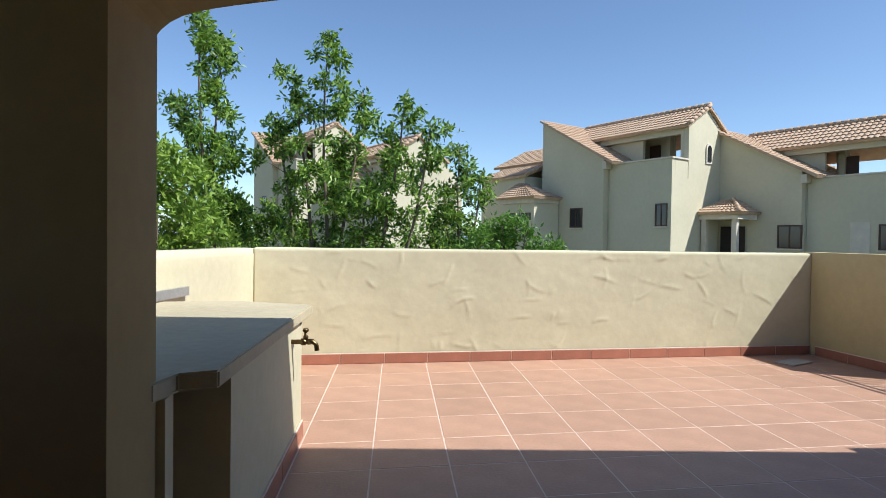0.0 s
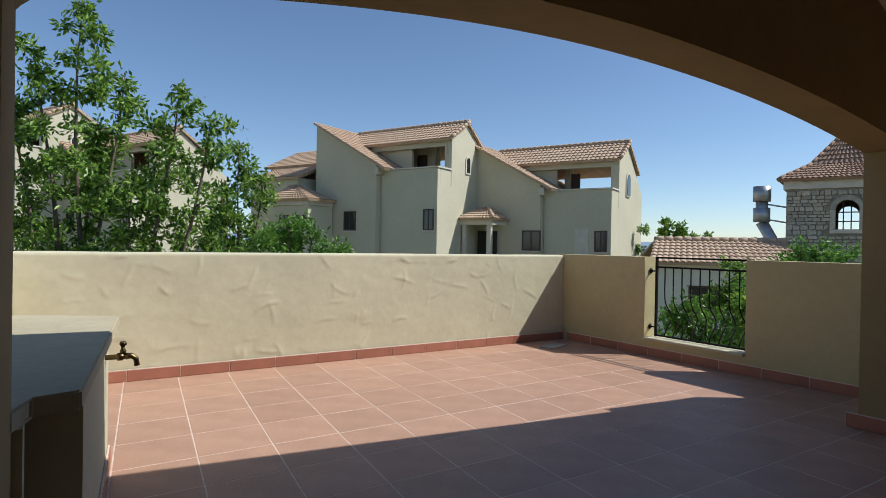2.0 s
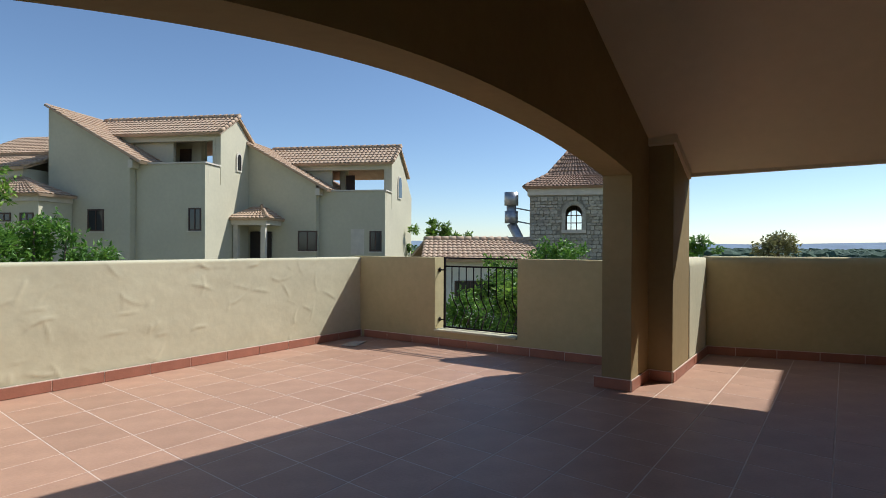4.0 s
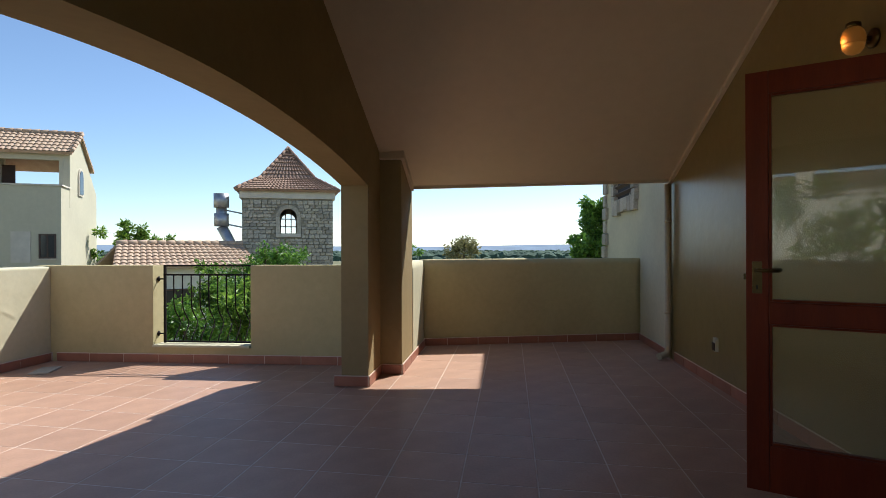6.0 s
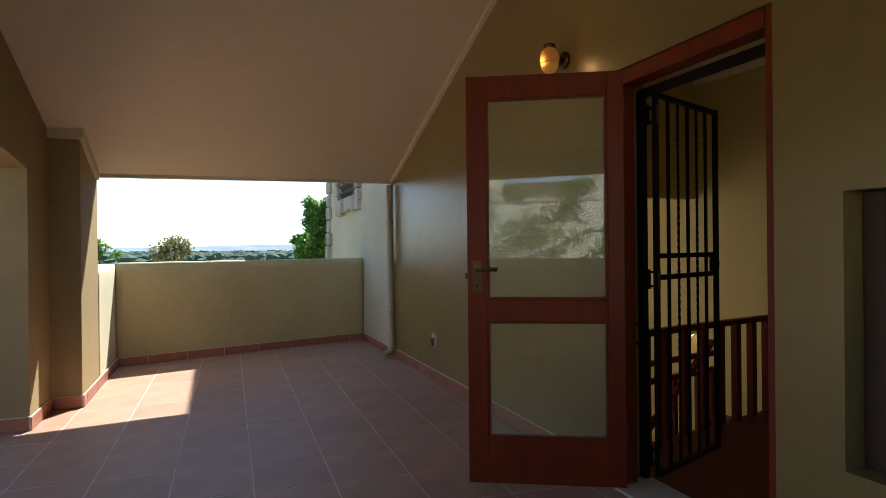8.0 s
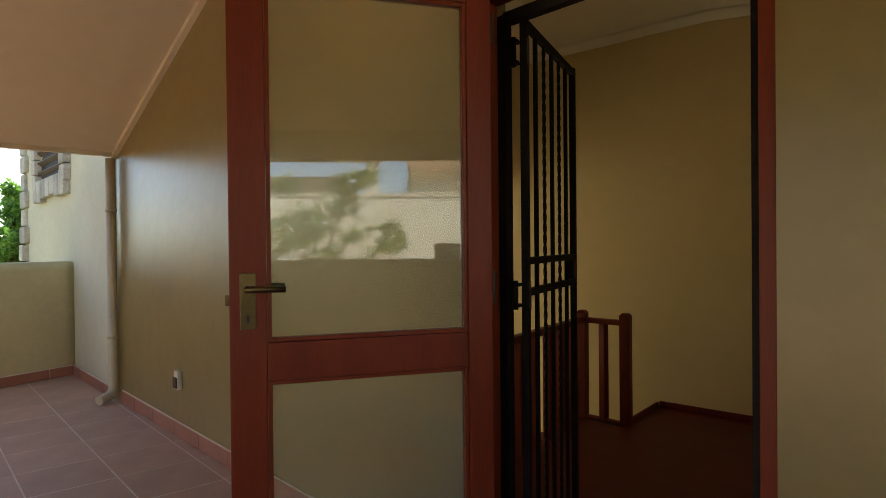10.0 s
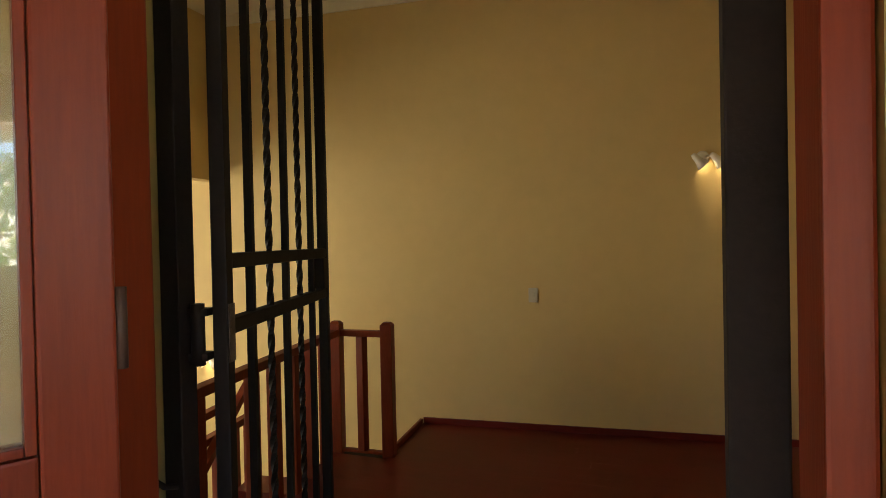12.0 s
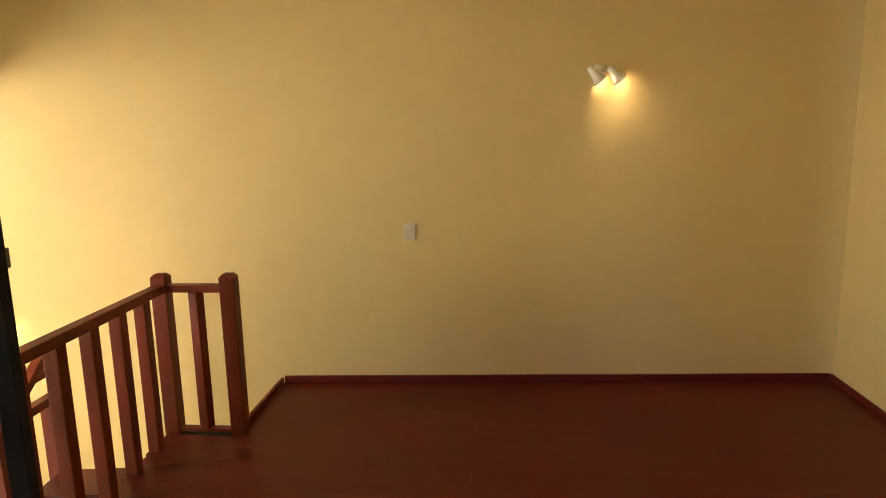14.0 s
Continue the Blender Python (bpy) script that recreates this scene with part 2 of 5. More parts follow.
def lathe(profile, m=None, sides=20, bm=None):
    """A turned shape from (radius, height) pairs."""
    own = bmesh.new()
    rings = [[own.verts.new((r * math.cos(2 * math.pi * k / sides), r * math.sin(2 * math.pi * k / sides), z)) for k in range(sides)] for r, z in profile]
    for a, b in zip(rings, rings[1:]):
        for k in range(sides):
            f = own.faces.new((a[k], a[(k + 1) % sides], b[(k + 1) % sides], b[k]))
            f.smooth = True
    own.faces.new(rings[0][::-1])
    own.faces.new(rings[-1])
    if m is not None:
        own.transform(m)
    return add_to(bm, own)


def wall_line(p, q, z0, z1, thick, side=1, bm=None):
    """A wall from plan point p to q whose seen face is the line, with its body on the left (side 1) or right of it."""
    p, q = Vector((*p, 0)), Vector((*q, 0))
    n = Vector((-(q - p).y, (q - p).x, 0)).normalized() * thick * side
    return prism([(p.x, p.y, z0), (q.x, q.y, z0), (q.x, q.y, z1), (p.x, p.y, z1)], n, bm)


def lumpy_wall(p, q, z0, z1, thick, side, amount, step=0.035, seed=0.0, strokes_per_m2=6):
    """A hand-plastered wall: its seen face and top wave a little."""
    p, q = Vector((*p, 0)), Vector((*q, 0))
    d = q - p
    length = d.length
    d.normalize()
    n = Vector((-d.y, d.x, 0)) * side
    nx, nz = max(2, int(length / step)), max(2, int((z1 - z0) / step))
    bm = bmesh.new()

    rng = random.Random(int(seed * 10) + 3)
    strokes = []
    for _ in range(int(length * (z1 - z0) * strokes_per_m2)):
        strokes.append((rng.uniform(0, length), rng.uniform(z0, z1), rng.choice((rng.uniform(-0.5, 0.5), rng.uniform(-1.6, 1.6))), rng.uniform(0.05, 0.15), rng.uniform(-2.5, 2.5), rng.uniform(0.5, 1.3)))

    def wave(s, z):
        v = Vector((s * 1.3 + seed, z * 2.2, seed))
        k = noise.fractal(v, 1.0, 2.0, 3) * 0.55
        w = noise.noise(Vector((s * 7, z * 10, 9 + seed))) * 0.12
        h = 0.0
        for cs, cz, an, half, bend, amp in strokes:
            if abs(s - cs) < 0.3 and abs(z - cz) < 0.3:
                a = (s - cs) * math.cos(an) + (z - cz) * math.sin(an)
                if abs(a) < half:
                    b = -(s - cs) * math.sin(an) + (z - cz) * math.cos(an) - bend * a * a
                    f = 1 - (a / half) ** 2
                    h += amp * f * (0.55 * math.exp(-(b / 0.011) ** 2) + (0.4 * math.exp(-b / 0.09) if b > 0 else 0.0))
        return (k + w + h) * amount

    grid = []
    for i in range(nx + 1):
        s = length * i / nx
        row = []
        for j in range(nz + 1):
            z = z0 + (z1 - z0) * j / nz
            edge = 0.012 if j == nz else 0.0
            c = p + d * s + Vector((0, 0, z)) - n * (wave(s, z) - edge * 0.8)
            c.z -= edge * 0.4 if j == nz else 0
            row.append(bm.verts.new(c))
        top = []
        for k in (0.5, 1.0):
            c = p + d * s + n * thick * k + Vector((0, 0, z1 + noise.noise(Vector((s * 2, k, seed))) * 0.004))
            top.append(bm.verts.new(c))
        low = bm.verts.new(p + d * s + n * thick + Vector((0, 0, z0)))
        grid.append(row + top + [low])
    for a, b in zip(grid, grid[1:]):
        for j in range(len(a) - 1):
            f = bm.faces.new((a[j], b[j], b[j + 1], a[j + 1]))
            f.smooth = j != nz + 2
    bm.faces.new(grid[0])
    bm.faces.new(grid[-1][::-1])
    return bm


# ---- the patio and terrace ----
TS = 0.3965                     # floor tile pitch
YA, YB = 2.05, 2.36             # arch wall
XE = 5.867                      # terrace parapet with the railing
YS = -1.0                     # house wall
JX = 0.568                      # west jamb of the arch
ZI = -0.33                      # floor inside
NW, NE = (0.335, 5.945), (XE, 5.82)
SK = 0.231                      # the skewed east side: change of x for each metre of y


RIDGE = 2.233                   # where the two ceiling slopes meet


def zc(x, y):
    """Height of the patio's sloping ceiling."""
    e = 1.955 + 0.393 * (6.54 - x) - 0.072 * (y + 1.0)
    w = 2.259 + 0.393 * (x + 1.3) - 0.072 * (y + 1.0)
    return min(e, w)


# floor bed under the tiles
bm = box((-1.4, -1.0, -0.35), (8.02, 2.2, -0.0012))
box((-0.6, 2.2, -0.35), (XE + 0.1, 6.1, -0.0012), bm=bm)
floor = structure("floor", bm, GROUT, "terracotta-tiled patio and terrace floor with pale joints", "floor")

structure("wall_north", lumpy_wall(NW, NE, -0.3, 1.04, 0.2, 1, 0.0078, 0.016, 0.0, 13), PLASTER, "hand-plastered beige terrace parapet, sunlit", "parapet")
structure("wall_west", lumpy_wall((-0.46, 2.42), (NW[0] + 0.012, NW[1] + 0.06), -0.3, 1.036, 0.2, 1, 0.006, 0.06, 4.0), PLASTER, "low beige plastered terrace parapet", "parapet")

# east parapet with the opening for the iron railing
bm = wall_line((XE, 2.38), (XE, 3.53), -0.3, 1.05, 0.2, -1)
wall_line((XE, 4.63), (XE, 6.0), -0.3, 1.05, 0.2, -1, bm)
wall_line((XE, 3.53), (XE, 4.63), -0.3, 0.165, 0.2, -1, bm)
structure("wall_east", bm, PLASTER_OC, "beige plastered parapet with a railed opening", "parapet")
structure("sill", box((XE - 0.03, 3.535, 0.168), (XE + 0.22, 4.625, 0.195), 0.008), PLASTER, "pale plastered sill under the railing", "sill")


def arch_near(x):
    return 1.952 - (0.054 * (2.65 - x) ** 2 + 0.05 * math.exp((JX - x) / 0.04) if x < 2.65 else 0.032 * (x - 2.65) ** 2)


def arch_far(x):
    return 1.978 - (0.054 * (2.7 - x) ** 2 + 0.05 * math.exp((JX - x) / 0.04) if x < 2.7 else 0.038 * (x - 2.7) ** 2)


def loft(a, b):
    """A solid between two polygons of the same number of points."""
    bm = bmesh.new()
    a, b = [bm.verts.new(p) for p in a], [bm.verts.new(p) for p in b]
    bm.faces.new(a)
    bm.faces.new(b[::-1])
    for i in range(len(a)):
        j = (i + 1) % len(a)
        f = bm.faces.new((a[j], a[i], b[i], b[j]))
    return bm


# arch wall, cut by a flat arch whose inner edge hangs a little lower
def arch_outline(y, lean, curve):
    def at(x, z):
        return (x, y - lean * (x - JX), z)
    pts = [at(0.05, -0.3), at(JX, -0.3)]
    xs = [JX + (4.97 - JX) * (i / 36) ** 1.7 for i in range(37)]
    pts += [at(x, curve(x)) for x in xs]
    pts += [at(4.97, -0.3), at(5.5, -0.3), at(5.5, zc(5.5, 2.2) + 0.02)]
    return pts + [at(x, zc(x, 2.2) + 0.02) for x in (4.0, 2.6, RIDGE, 1.0, 0.05)]


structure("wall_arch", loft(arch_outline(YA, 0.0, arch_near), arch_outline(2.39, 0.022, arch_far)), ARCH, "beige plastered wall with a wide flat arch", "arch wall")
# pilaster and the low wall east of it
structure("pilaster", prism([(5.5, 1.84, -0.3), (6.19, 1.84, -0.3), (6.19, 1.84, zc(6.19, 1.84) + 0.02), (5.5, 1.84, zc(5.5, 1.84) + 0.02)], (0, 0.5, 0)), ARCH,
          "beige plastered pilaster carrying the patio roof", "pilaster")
structure("pilaster_cap", prism([(5.47, 1.81, zc(5.47, 1.81) - 0.075), (6.12, 1.81, zc(6.12, 1.81) - 0.075), (6.12, 1.81, zc(6.12, 1.81) - 0.002), (5.47, 1.81, zc(5.47, 1.81) - 0.002)], (0, 0.24, 0)),
          CEILING, "small beige cap between pilaster and ceiling", "trim")
structure("wall_north_low", lumpy_wall((6.192, 1.84), (7.16, 1.84), -0.3, 1.08, 0.2, 1, 0.004, 0.08, 2.0), PLASTER, "low plastered wall, sunlit", "parapet")
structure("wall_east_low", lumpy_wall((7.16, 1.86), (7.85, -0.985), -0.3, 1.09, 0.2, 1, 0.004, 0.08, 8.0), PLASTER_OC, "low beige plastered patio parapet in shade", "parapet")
# west end of the patio, in line with the terrace parapet: low wall, and a lintel over the opening
WA, WB = (-1.24, YS - 0.1), (-0.46, 2.415)
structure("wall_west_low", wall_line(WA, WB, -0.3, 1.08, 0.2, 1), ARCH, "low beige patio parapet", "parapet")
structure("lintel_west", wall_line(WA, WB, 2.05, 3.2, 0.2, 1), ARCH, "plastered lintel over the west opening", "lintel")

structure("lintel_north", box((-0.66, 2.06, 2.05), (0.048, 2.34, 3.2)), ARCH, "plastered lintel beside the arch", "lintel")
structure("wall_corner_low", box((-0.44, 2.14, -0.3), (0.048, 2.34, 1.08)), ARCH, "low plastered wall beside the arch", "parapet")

# ceiling and roof over the patio: two slopes
bm = bmesh.new()
for x0s, x0n in ((6.54, 6.13), (-1.6, -0.8)):
    a = [(x0s, -1.2), (x0n, 2.12 if x0n > 0 else 2.34), (RIDGE, 2.34), (RIDGE, -1.2)]
    prism([(x, y, zc(x, y)) for x, y in a], (0, 0, 0.08), bm)
structure("ceiling", bm, CEILING, "smooth beige sloping patio ceiling", "ceiling")
ey = [(6.54 - 0.119 * (y + 1.0), y) for y in (-0.995, 1.84)]
bm = prism([(ey[0][0] - 0.05, ey[0][1], zc(*ey[0]) - 0.012), (ey[0][0] + 0.002, ey[0][1], zc(*ey[0]) - 0.012), (ey[0][0] + 0.002, ey[0][1], zc(*ey[0]) + 0.1), (ey[0][0] - 0.05, ey[0][1], zc(*ey[0]) + 0.1)],
           (ey[1][0] - ey[0][0], ey[1][1] - ey[0][1], zc(*ey[1]) - zc(*ey[0])))
structure("trim", bm, CEILING, "thin fascia along the low edge of the ceiling", "trim")

# house wall with the door opening and a window
DX0, DX1, DZ = 1.785, 2.70, 2.085
TH = 0.22
wy = YS - TH


def hole_wall(bm, x0, x1, z0, z1):
    prism([(x0, YS, z0), (x1, YS, z0), (x1, YS, z1), (x0, YS, z1)], (0, -TH, 0), bm)


bm = bmesh.new()
hole_wall(bm, -1.5, 0.65, -0.6, 4.4)
hole_wall(bm, 0.65, 1.54, -0.6, 0.48)
hole_wall(bm, 0.65, 1.54, 1.38, 4.4)
hole_wall(bm, 1.54, DX0, -0.6, 4.4)
hole_wall(bm, DX0, DX1, DZ, 4.4)
hole_wall(bm, DX0, DX1, -0.6, -0.02)
hole_wall(bm, DX1, 6.54, -0.6, 4.4)
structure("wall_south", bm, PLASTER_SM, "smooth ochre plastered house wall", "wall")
structure("wall_south_far", lumpy_wall((10.3, -0.985), (6.54, -0.985), -3.0, 4.15, 0.3, 1, 0.006, 0.09, 5.0), PLASTER, "rough pale plastered house wall beyond the patio", "wall")
bm = prism([(6.53, YS, zc(6.53, YS) - 0.03), (6.50, YS, zc(6.53, YS) - 0.03), (2.4, YS, zc(2.4, YS) - 0.03), (2.4, YS, zc(2.4, YS) + 0.01), (6.53, YS, zc(6.53, YS) + 0.01)], (0, 0.035, 0))
structure("cornice", bm, CEILING, "thin cornice where ceiling and house wall meet", "trim")


def skirting(p, q, z=0.0, first=0.0, name="baseboard", label="red terracotta skirting tiles along the wall", h=0.088, side=1):
    """A row of skirting tiles on the seen side of a wall."""
    p, q = Vector((*p, z)), Vector((*q, z))
    d = (q - p)
    length = d.length
    ang = math.atan2(d.y, d.x)
    base = thing(name, label, "skirting", m=Matrix.Translation(p) @ Matrix.Rotation(ang, 4, "Z"))
    base["kind"] = "structure"
    finish(box((0, min(0, -side * 0.009), 0.001), (length, max(0, -side * 0.009), h + 0.009), 0.002), "grout", GROUT, base)
    full = None
    s = first - TS if first > 0 else first
    while s < length - 0.01:
        a, b = max(0, s) + 0.0035, min(length, s + TS) - 0.0035
        if b - a > 0.02:
            whole = abs(b - a - TS + 0.007) < 1e-4
            if whole and full:
                ob = new("skirting_tile", full)
            else:
                bm = box((0, min(0, -side * 0.013), 0.0), (b - a, max(0, -side * 0.013), h), 0.0025)
                ob = finish(bm, "skirting_tile", SKIRT)
                if whole:
                    full = ob.data
            ob.parent = base
            ob.location = (a, 0, 0.002)
        s += TS
    return base


# ---- the stone counter with its tap ----
counter = thing("outdoor_counter", "beige rendered outdoor counter with a worn overhanging slab", "counter")
counter.location = (0.05, -0.07, 0)
top = [(0.662, 2.568), (0.864, 4.225), (0.40, 4.47), (-0.02, 4.45), (-0.42, 2.65), (-0.42, 2.40), (0.47, 2.40), (0.52, 2.42), (0.55, 2.55)]
bm = prism([(x, y, 0.685) for x, y in top], (0, 0, 0.055))
bmesh.ops.bevel(bm, geom=bm.edges[:], offset=0.006, segments=2, affect="EDGES")
part("slab", bm, COPING, counter)
base = [(0.67, 2.72), (0.81, 4.12), (0.30, 4.30), (0.10, 2.72)]
bm = prism([(x, y, 0.0) for x, y in base], (0, 0, 0.683))
part("base", bm, PLASTER, counter)
bm = prism([(x, y, 0.0) for x, y in ((-0.40, 2.47), (0.54, 2.47), (0.54, 2.55), (-0.40, 2.55))], (0, 0, 0.683))
part("side_support", bm, PLASTER, counter)
# near-black panel puts the niche's shade into the colour
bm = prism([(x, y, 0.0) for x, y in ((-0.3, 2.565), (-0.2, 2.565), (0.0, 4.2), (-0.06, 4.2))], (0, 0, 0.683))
part("back_panel", bm, DARK, counter, "near-black panel standing for the counter's shaded recess")
skirting((0.722, 2.65), (0.862, 4.05), side=1, label="red terracotta skirting tiles along the counter")

structure("flashing", wall_line((-0.095, 4.02), (0.075, 4.74), 0.742, 0.80, 0.02, -1), STEEL, "grey flashing strip between counter and parapet", "flashing")

tap = thing("garden_tap", "old brass garden tap on the counter's side", "tap", m=pose(0.825, 3.73, 0.60, 0, 0, -7))
bm = lathe([(0.012, 0), (0.012, 0.05), (0.018, 0.052), (0.018, 0.075), (0.011, 0.08), (0.011, 0.095)], pose(0, 0, 0, 0, 90, 0))
part("pipe", bm, BRASS, tap)
part("spout", tube([(0.085, 0, 0.0), (0.11, 0, 0.002), (0.128, 0, -0.012), (0.133, 0, -0.045)], [0.016, 0.014, 0.012, 0.013], 10), BRASS, tap)
part("stem", lathe([(0.012, 0), (0.014, 0.02), (0.008, 0.028), (0.008, 0.05)], pose(0.075, 0, 0.008)), BRASS, tap)
bm = tube([(0.075, -0.035, 0.062), (0.075, 0.035, 0.062)], 0.007, 8)
lathe([(0.014, 0.052), (0.016, 0.06), (0.012, 0.07)], pose(0.075, 0, 0), bm=bm)
part("handle", bm, BRASS, tap)

# ---- iron railing in the parapet opening ----
rail = thing("iron_railing", "black wrought-iron railing with bellied bars in the parapet opening", "railing")
RX = XE + 0.10
for z in (1.045, 0.945, 0.215):
    part("rail_bar", box((RX - 0.012, 3.535, z - 0.009), (RX + 0.012, 4.56, z + 0.009), 0.002), IRON, rail)
for y in (3.545, 4.55):
    part("frame_post", box((RX - 0.012, y - 0.012, 0.2), (RX + 0.012, y + 0.012, 1.055), 0.002), IRON, rail)
first_bar = None
for i in range(9):
    y = 3.545 + 1.005 * (i + 1) / 10
    if not first_bar:
        prof = []
        for k in range(25):
            s = k / 24
            z = 0.215 + 0.73 * s
            belly = 0.13 * math.exp(-((s - 0.26) / 0.16) ** 2) if s < 0.7 else 0.0
            prof.append((belly, 0, z))
        first_bar = part("bar", tube(prof, 0.007, 6), IRON, rail)
        first_bar.location = (RX, y, 0)
    else:
        b = new("bar", first_bar.data)
        b.parent, b.location = rail, (RX, y, 0)
for z in (0.9, 0.3):
    bm = tube([(RX, 4.56, z), (RX - 0.005, 4.628, z)], 0.008, 8)
    lathe([(0.02, 0), (0.03, 0.008), (0.012, 0.02)], pose(RX, 4.63, z, 90, 0, 0), bm=bm)
    part("anchor", bm, IRON, rail)

# ---- rain pipe, socket and porch lamp on the house wall ----
pipe = thing("downpipe", "beige painted rainwater pipe with a bent shoe", "downpipe")
part("pipe", tube([(6.47, YS + 0.05, 1.92), (6.47, YS + 0.05, 0.12), (6.46, YS + 0.07, 0.06), (6.40, YS + 0.17, 0.04)], [0.036, 0.036, 0.037, 0.038], 12), WHITE_PVC, pipe)
for z in (0.5, 1.5):
    part("bracket", lathe([(0.041, 0), (0.041, 0.025)], pose(6.47, YS + 0.05, z), 14), WHITE_PVC, pipe)

socket = thing("wall_socket", "small brown outdoor socket on the house wall", "socket", m=pose(5.2, YS, 0.37))
part("box", box((-0.032, 0, -0.06), (0.032, 0.03, 0.06), 0.006), SWITCH, socket)
part("flap", box((-0.026, 0.03, -0.05), (0.026, 0.04, 0.02), 0.004), WINFRAME, socket)

porch = thing("porch_lamp", "lit amber globe lamp with a brass collar on the house wall", "wall lamp", m=pose(3.095, YS, 2.275))
part("backplate", lathe([(0.05, 0), (0.05, 0.012), (0.03, 0.02)], pose(0, 0, 0.0, -90, 0, 0)), BRASS, porch)
part("arm", tube([(0, 0.015, 0), (0, 0.06, 0.0)], 0.014, 10), BRASS, porch)
part("collar", lathe([(0.02, 0.085), (0.034, 0.078), (0.036, 0.06), (0.03, 0.055)], pose(0, 0.10, 0.0)), BRASS, porch, "brass collar")
part("globe", lathe([(0.03, 0.056), (0.046, 0.04), (0.054, 0.012), (0.055, -0.01), (0.052, -0.03)], pose(0, 0.10, 0.0)), AMBER, porch, "amber glass globe")
part("globe_bottom", lathe([(0.052, -0.0305), (0.046, -0.055), (0.031, -0.074), (0.009, -0.082)], pose(0, 0.10, 0.0)), AMBER_HOT, porch, "glowing amber glass")

# ---- house door, frame and security gate ----
frame_t = thing("door_frame", "dark red stained wooden door frame", "door frame")
frame_t["kind"] = "structure"
for x0, x1 in ((DX0, DX0 + 0.04), (DX1 - 0.055, DX1)):
    part("jamb", box((x0 + 0.001, YS - 0.11, -0.019), (x1 - 0.001, YS - 0.012, DZ - 0.001), 0.004), WOOD, frame_t)
part("head", box((DX0 + 0.0405, YS - 0.11, DZ - 0.075), (DX1 - 0.0555, YS - 0.012, DZ - 0.001), 0.004), WOOD, frame_t)
structure("door_sill", box((DX0 + 0.002, YS - TH + 0.002, -0.018), (DX1 - 0.002, YS + 0.03, 0.014), 0.004), TRIM, "pale worn door threshold", "threshold")

HINGE = (2.582, -0.988)
LEAF_A = 61.5
door = thing("door_1", "open red stained wooden door with two glass panes", "door", m=pose(*HINGE, 0.035, 0, 0, LEAF_A))
door["kind"] = "structure"
LW, LH, LT = 0.768, 2.03, 0.042
for x, w in ((0.0, 0.08), (LW - 0.098, 0.098)):
    part("stile", box((x, -LT / 2, 0), (x + w, LT / 2, LH), 0.004), WOOD, door)
for z0, z1 in ((0.0, 0.225), (0.808, 0.915), (1.92, LH)):
    part("rail", box((0.0805, -LT / 2 + 0.001, z0), (LW - 0.0985, LT / 2 - 0.001, z1), 0.004), WOOD, door)
for z0, z1 in ((0.225, 0.808), (0.915, 1.92)):
    pane = part("pane", box((0.083, -0.003, z0 + 0.002), (LW - 0.101, 0.003, z1 - 0.002)), GLASS, door, "clear reflecting glass pane")
    pane.visible_shadow = False
    bm = None
    for y0, y1 in ((-0.016, -0.004), (0.004, 0.016)):
        for lo, hi in (((0.081, y0, z0 + 0.001), (0.093, y1, z1 - 0.001)), ((LW - 0.111, y0, z0 + 0.001), (LW - 0.099, y1, z1 - 0.001)),
                       ((0.0935, y0, z0 + 0.001), (LW - 0.1115, y1, z0 + 0.012)), ((0.0935, y0, z1 - 0.012), (LW - 0.1115, y1, z1 - 0.001))):
            bm = box(lo, hi, 0.002, bm)
    part("glazing_bead", bm, WOOD, door)
for s in (1, -1):
    hx = LW - 0.049
    plate = part("handle_plate", box((hx - 0.021, min(s * LT / 2, s * (LT / 2 + 0.005)), 0.955), (hx + 0.021, max(s * LT / 2, s * (LT / 2 + 0.005)), 1.11), 0.002), BRASS, door, "brass lock plate")
    bm = tube([(hx, s * LT / 2, 1.067), (hx, s * (LT / 2 + 0.045), 1.067), (hx - 0.02, s * (LT / 2 + 0.052), 1.068), (hx - 0.10, s * (LT / 2 + 0.05), 1.066)], [0.009, 0.009, 0.009, 0.0085], 10)
    part("lever", bm, BRASS, plate)
    part("keyhole", box((hx - 0.004, min(s * (LT / 2 + 0.005), s * (LT / 2 + 0.0062)), 0.975), (hx + 0.004, max(s * (LT / 2 + 0.005), s * (LT / 2 + 0.0062)), 0.995)), DARK, plate)
for z in (0.2, 1.0, 1.8):
    part("hinge", tube([(-0.006, 0.012, z), (-0.006, 0.012, z + 0.1)], 0.008, 8), WINFRAME, door)
part("latch", box((LW, -0.008, 1.02), (LW + 0.012, 0.008, 1.05), 0.002), BRASS, door)

gate_frame = thing("gate_frame", "black steel frame fixed behind the door frame", "gate frame")
gate_frame["kind"] = "structure"
GY = YS - 0.19
for x0, x1, ya, yb in ((DX0 + 0.036, 1.881, -1.190, -1.152), (2.660, 2.698, GY - 0.014, GY + 0.022)):
    part("upright", box((x0, ya, 0.0145), (x1, yb, 2.008), 0.003), IRON, gate_frame)
part("head_bar", box((1.8815, GY, 1.968), (2.6595, GY + 0.036, 2.008), 0.003), IRON, gate_frame)
for z in (0.80, 0.70):
    part("wall_hook", tube([(2.672, GY + 0.02, z), (2.684, GY + 0.036, z + 0.004), (2.692, GY + 0.05, z + 0.02), (2.694, GY + 0.058, z + 0.045)], 0.005, 6), IRON, gate_frame)

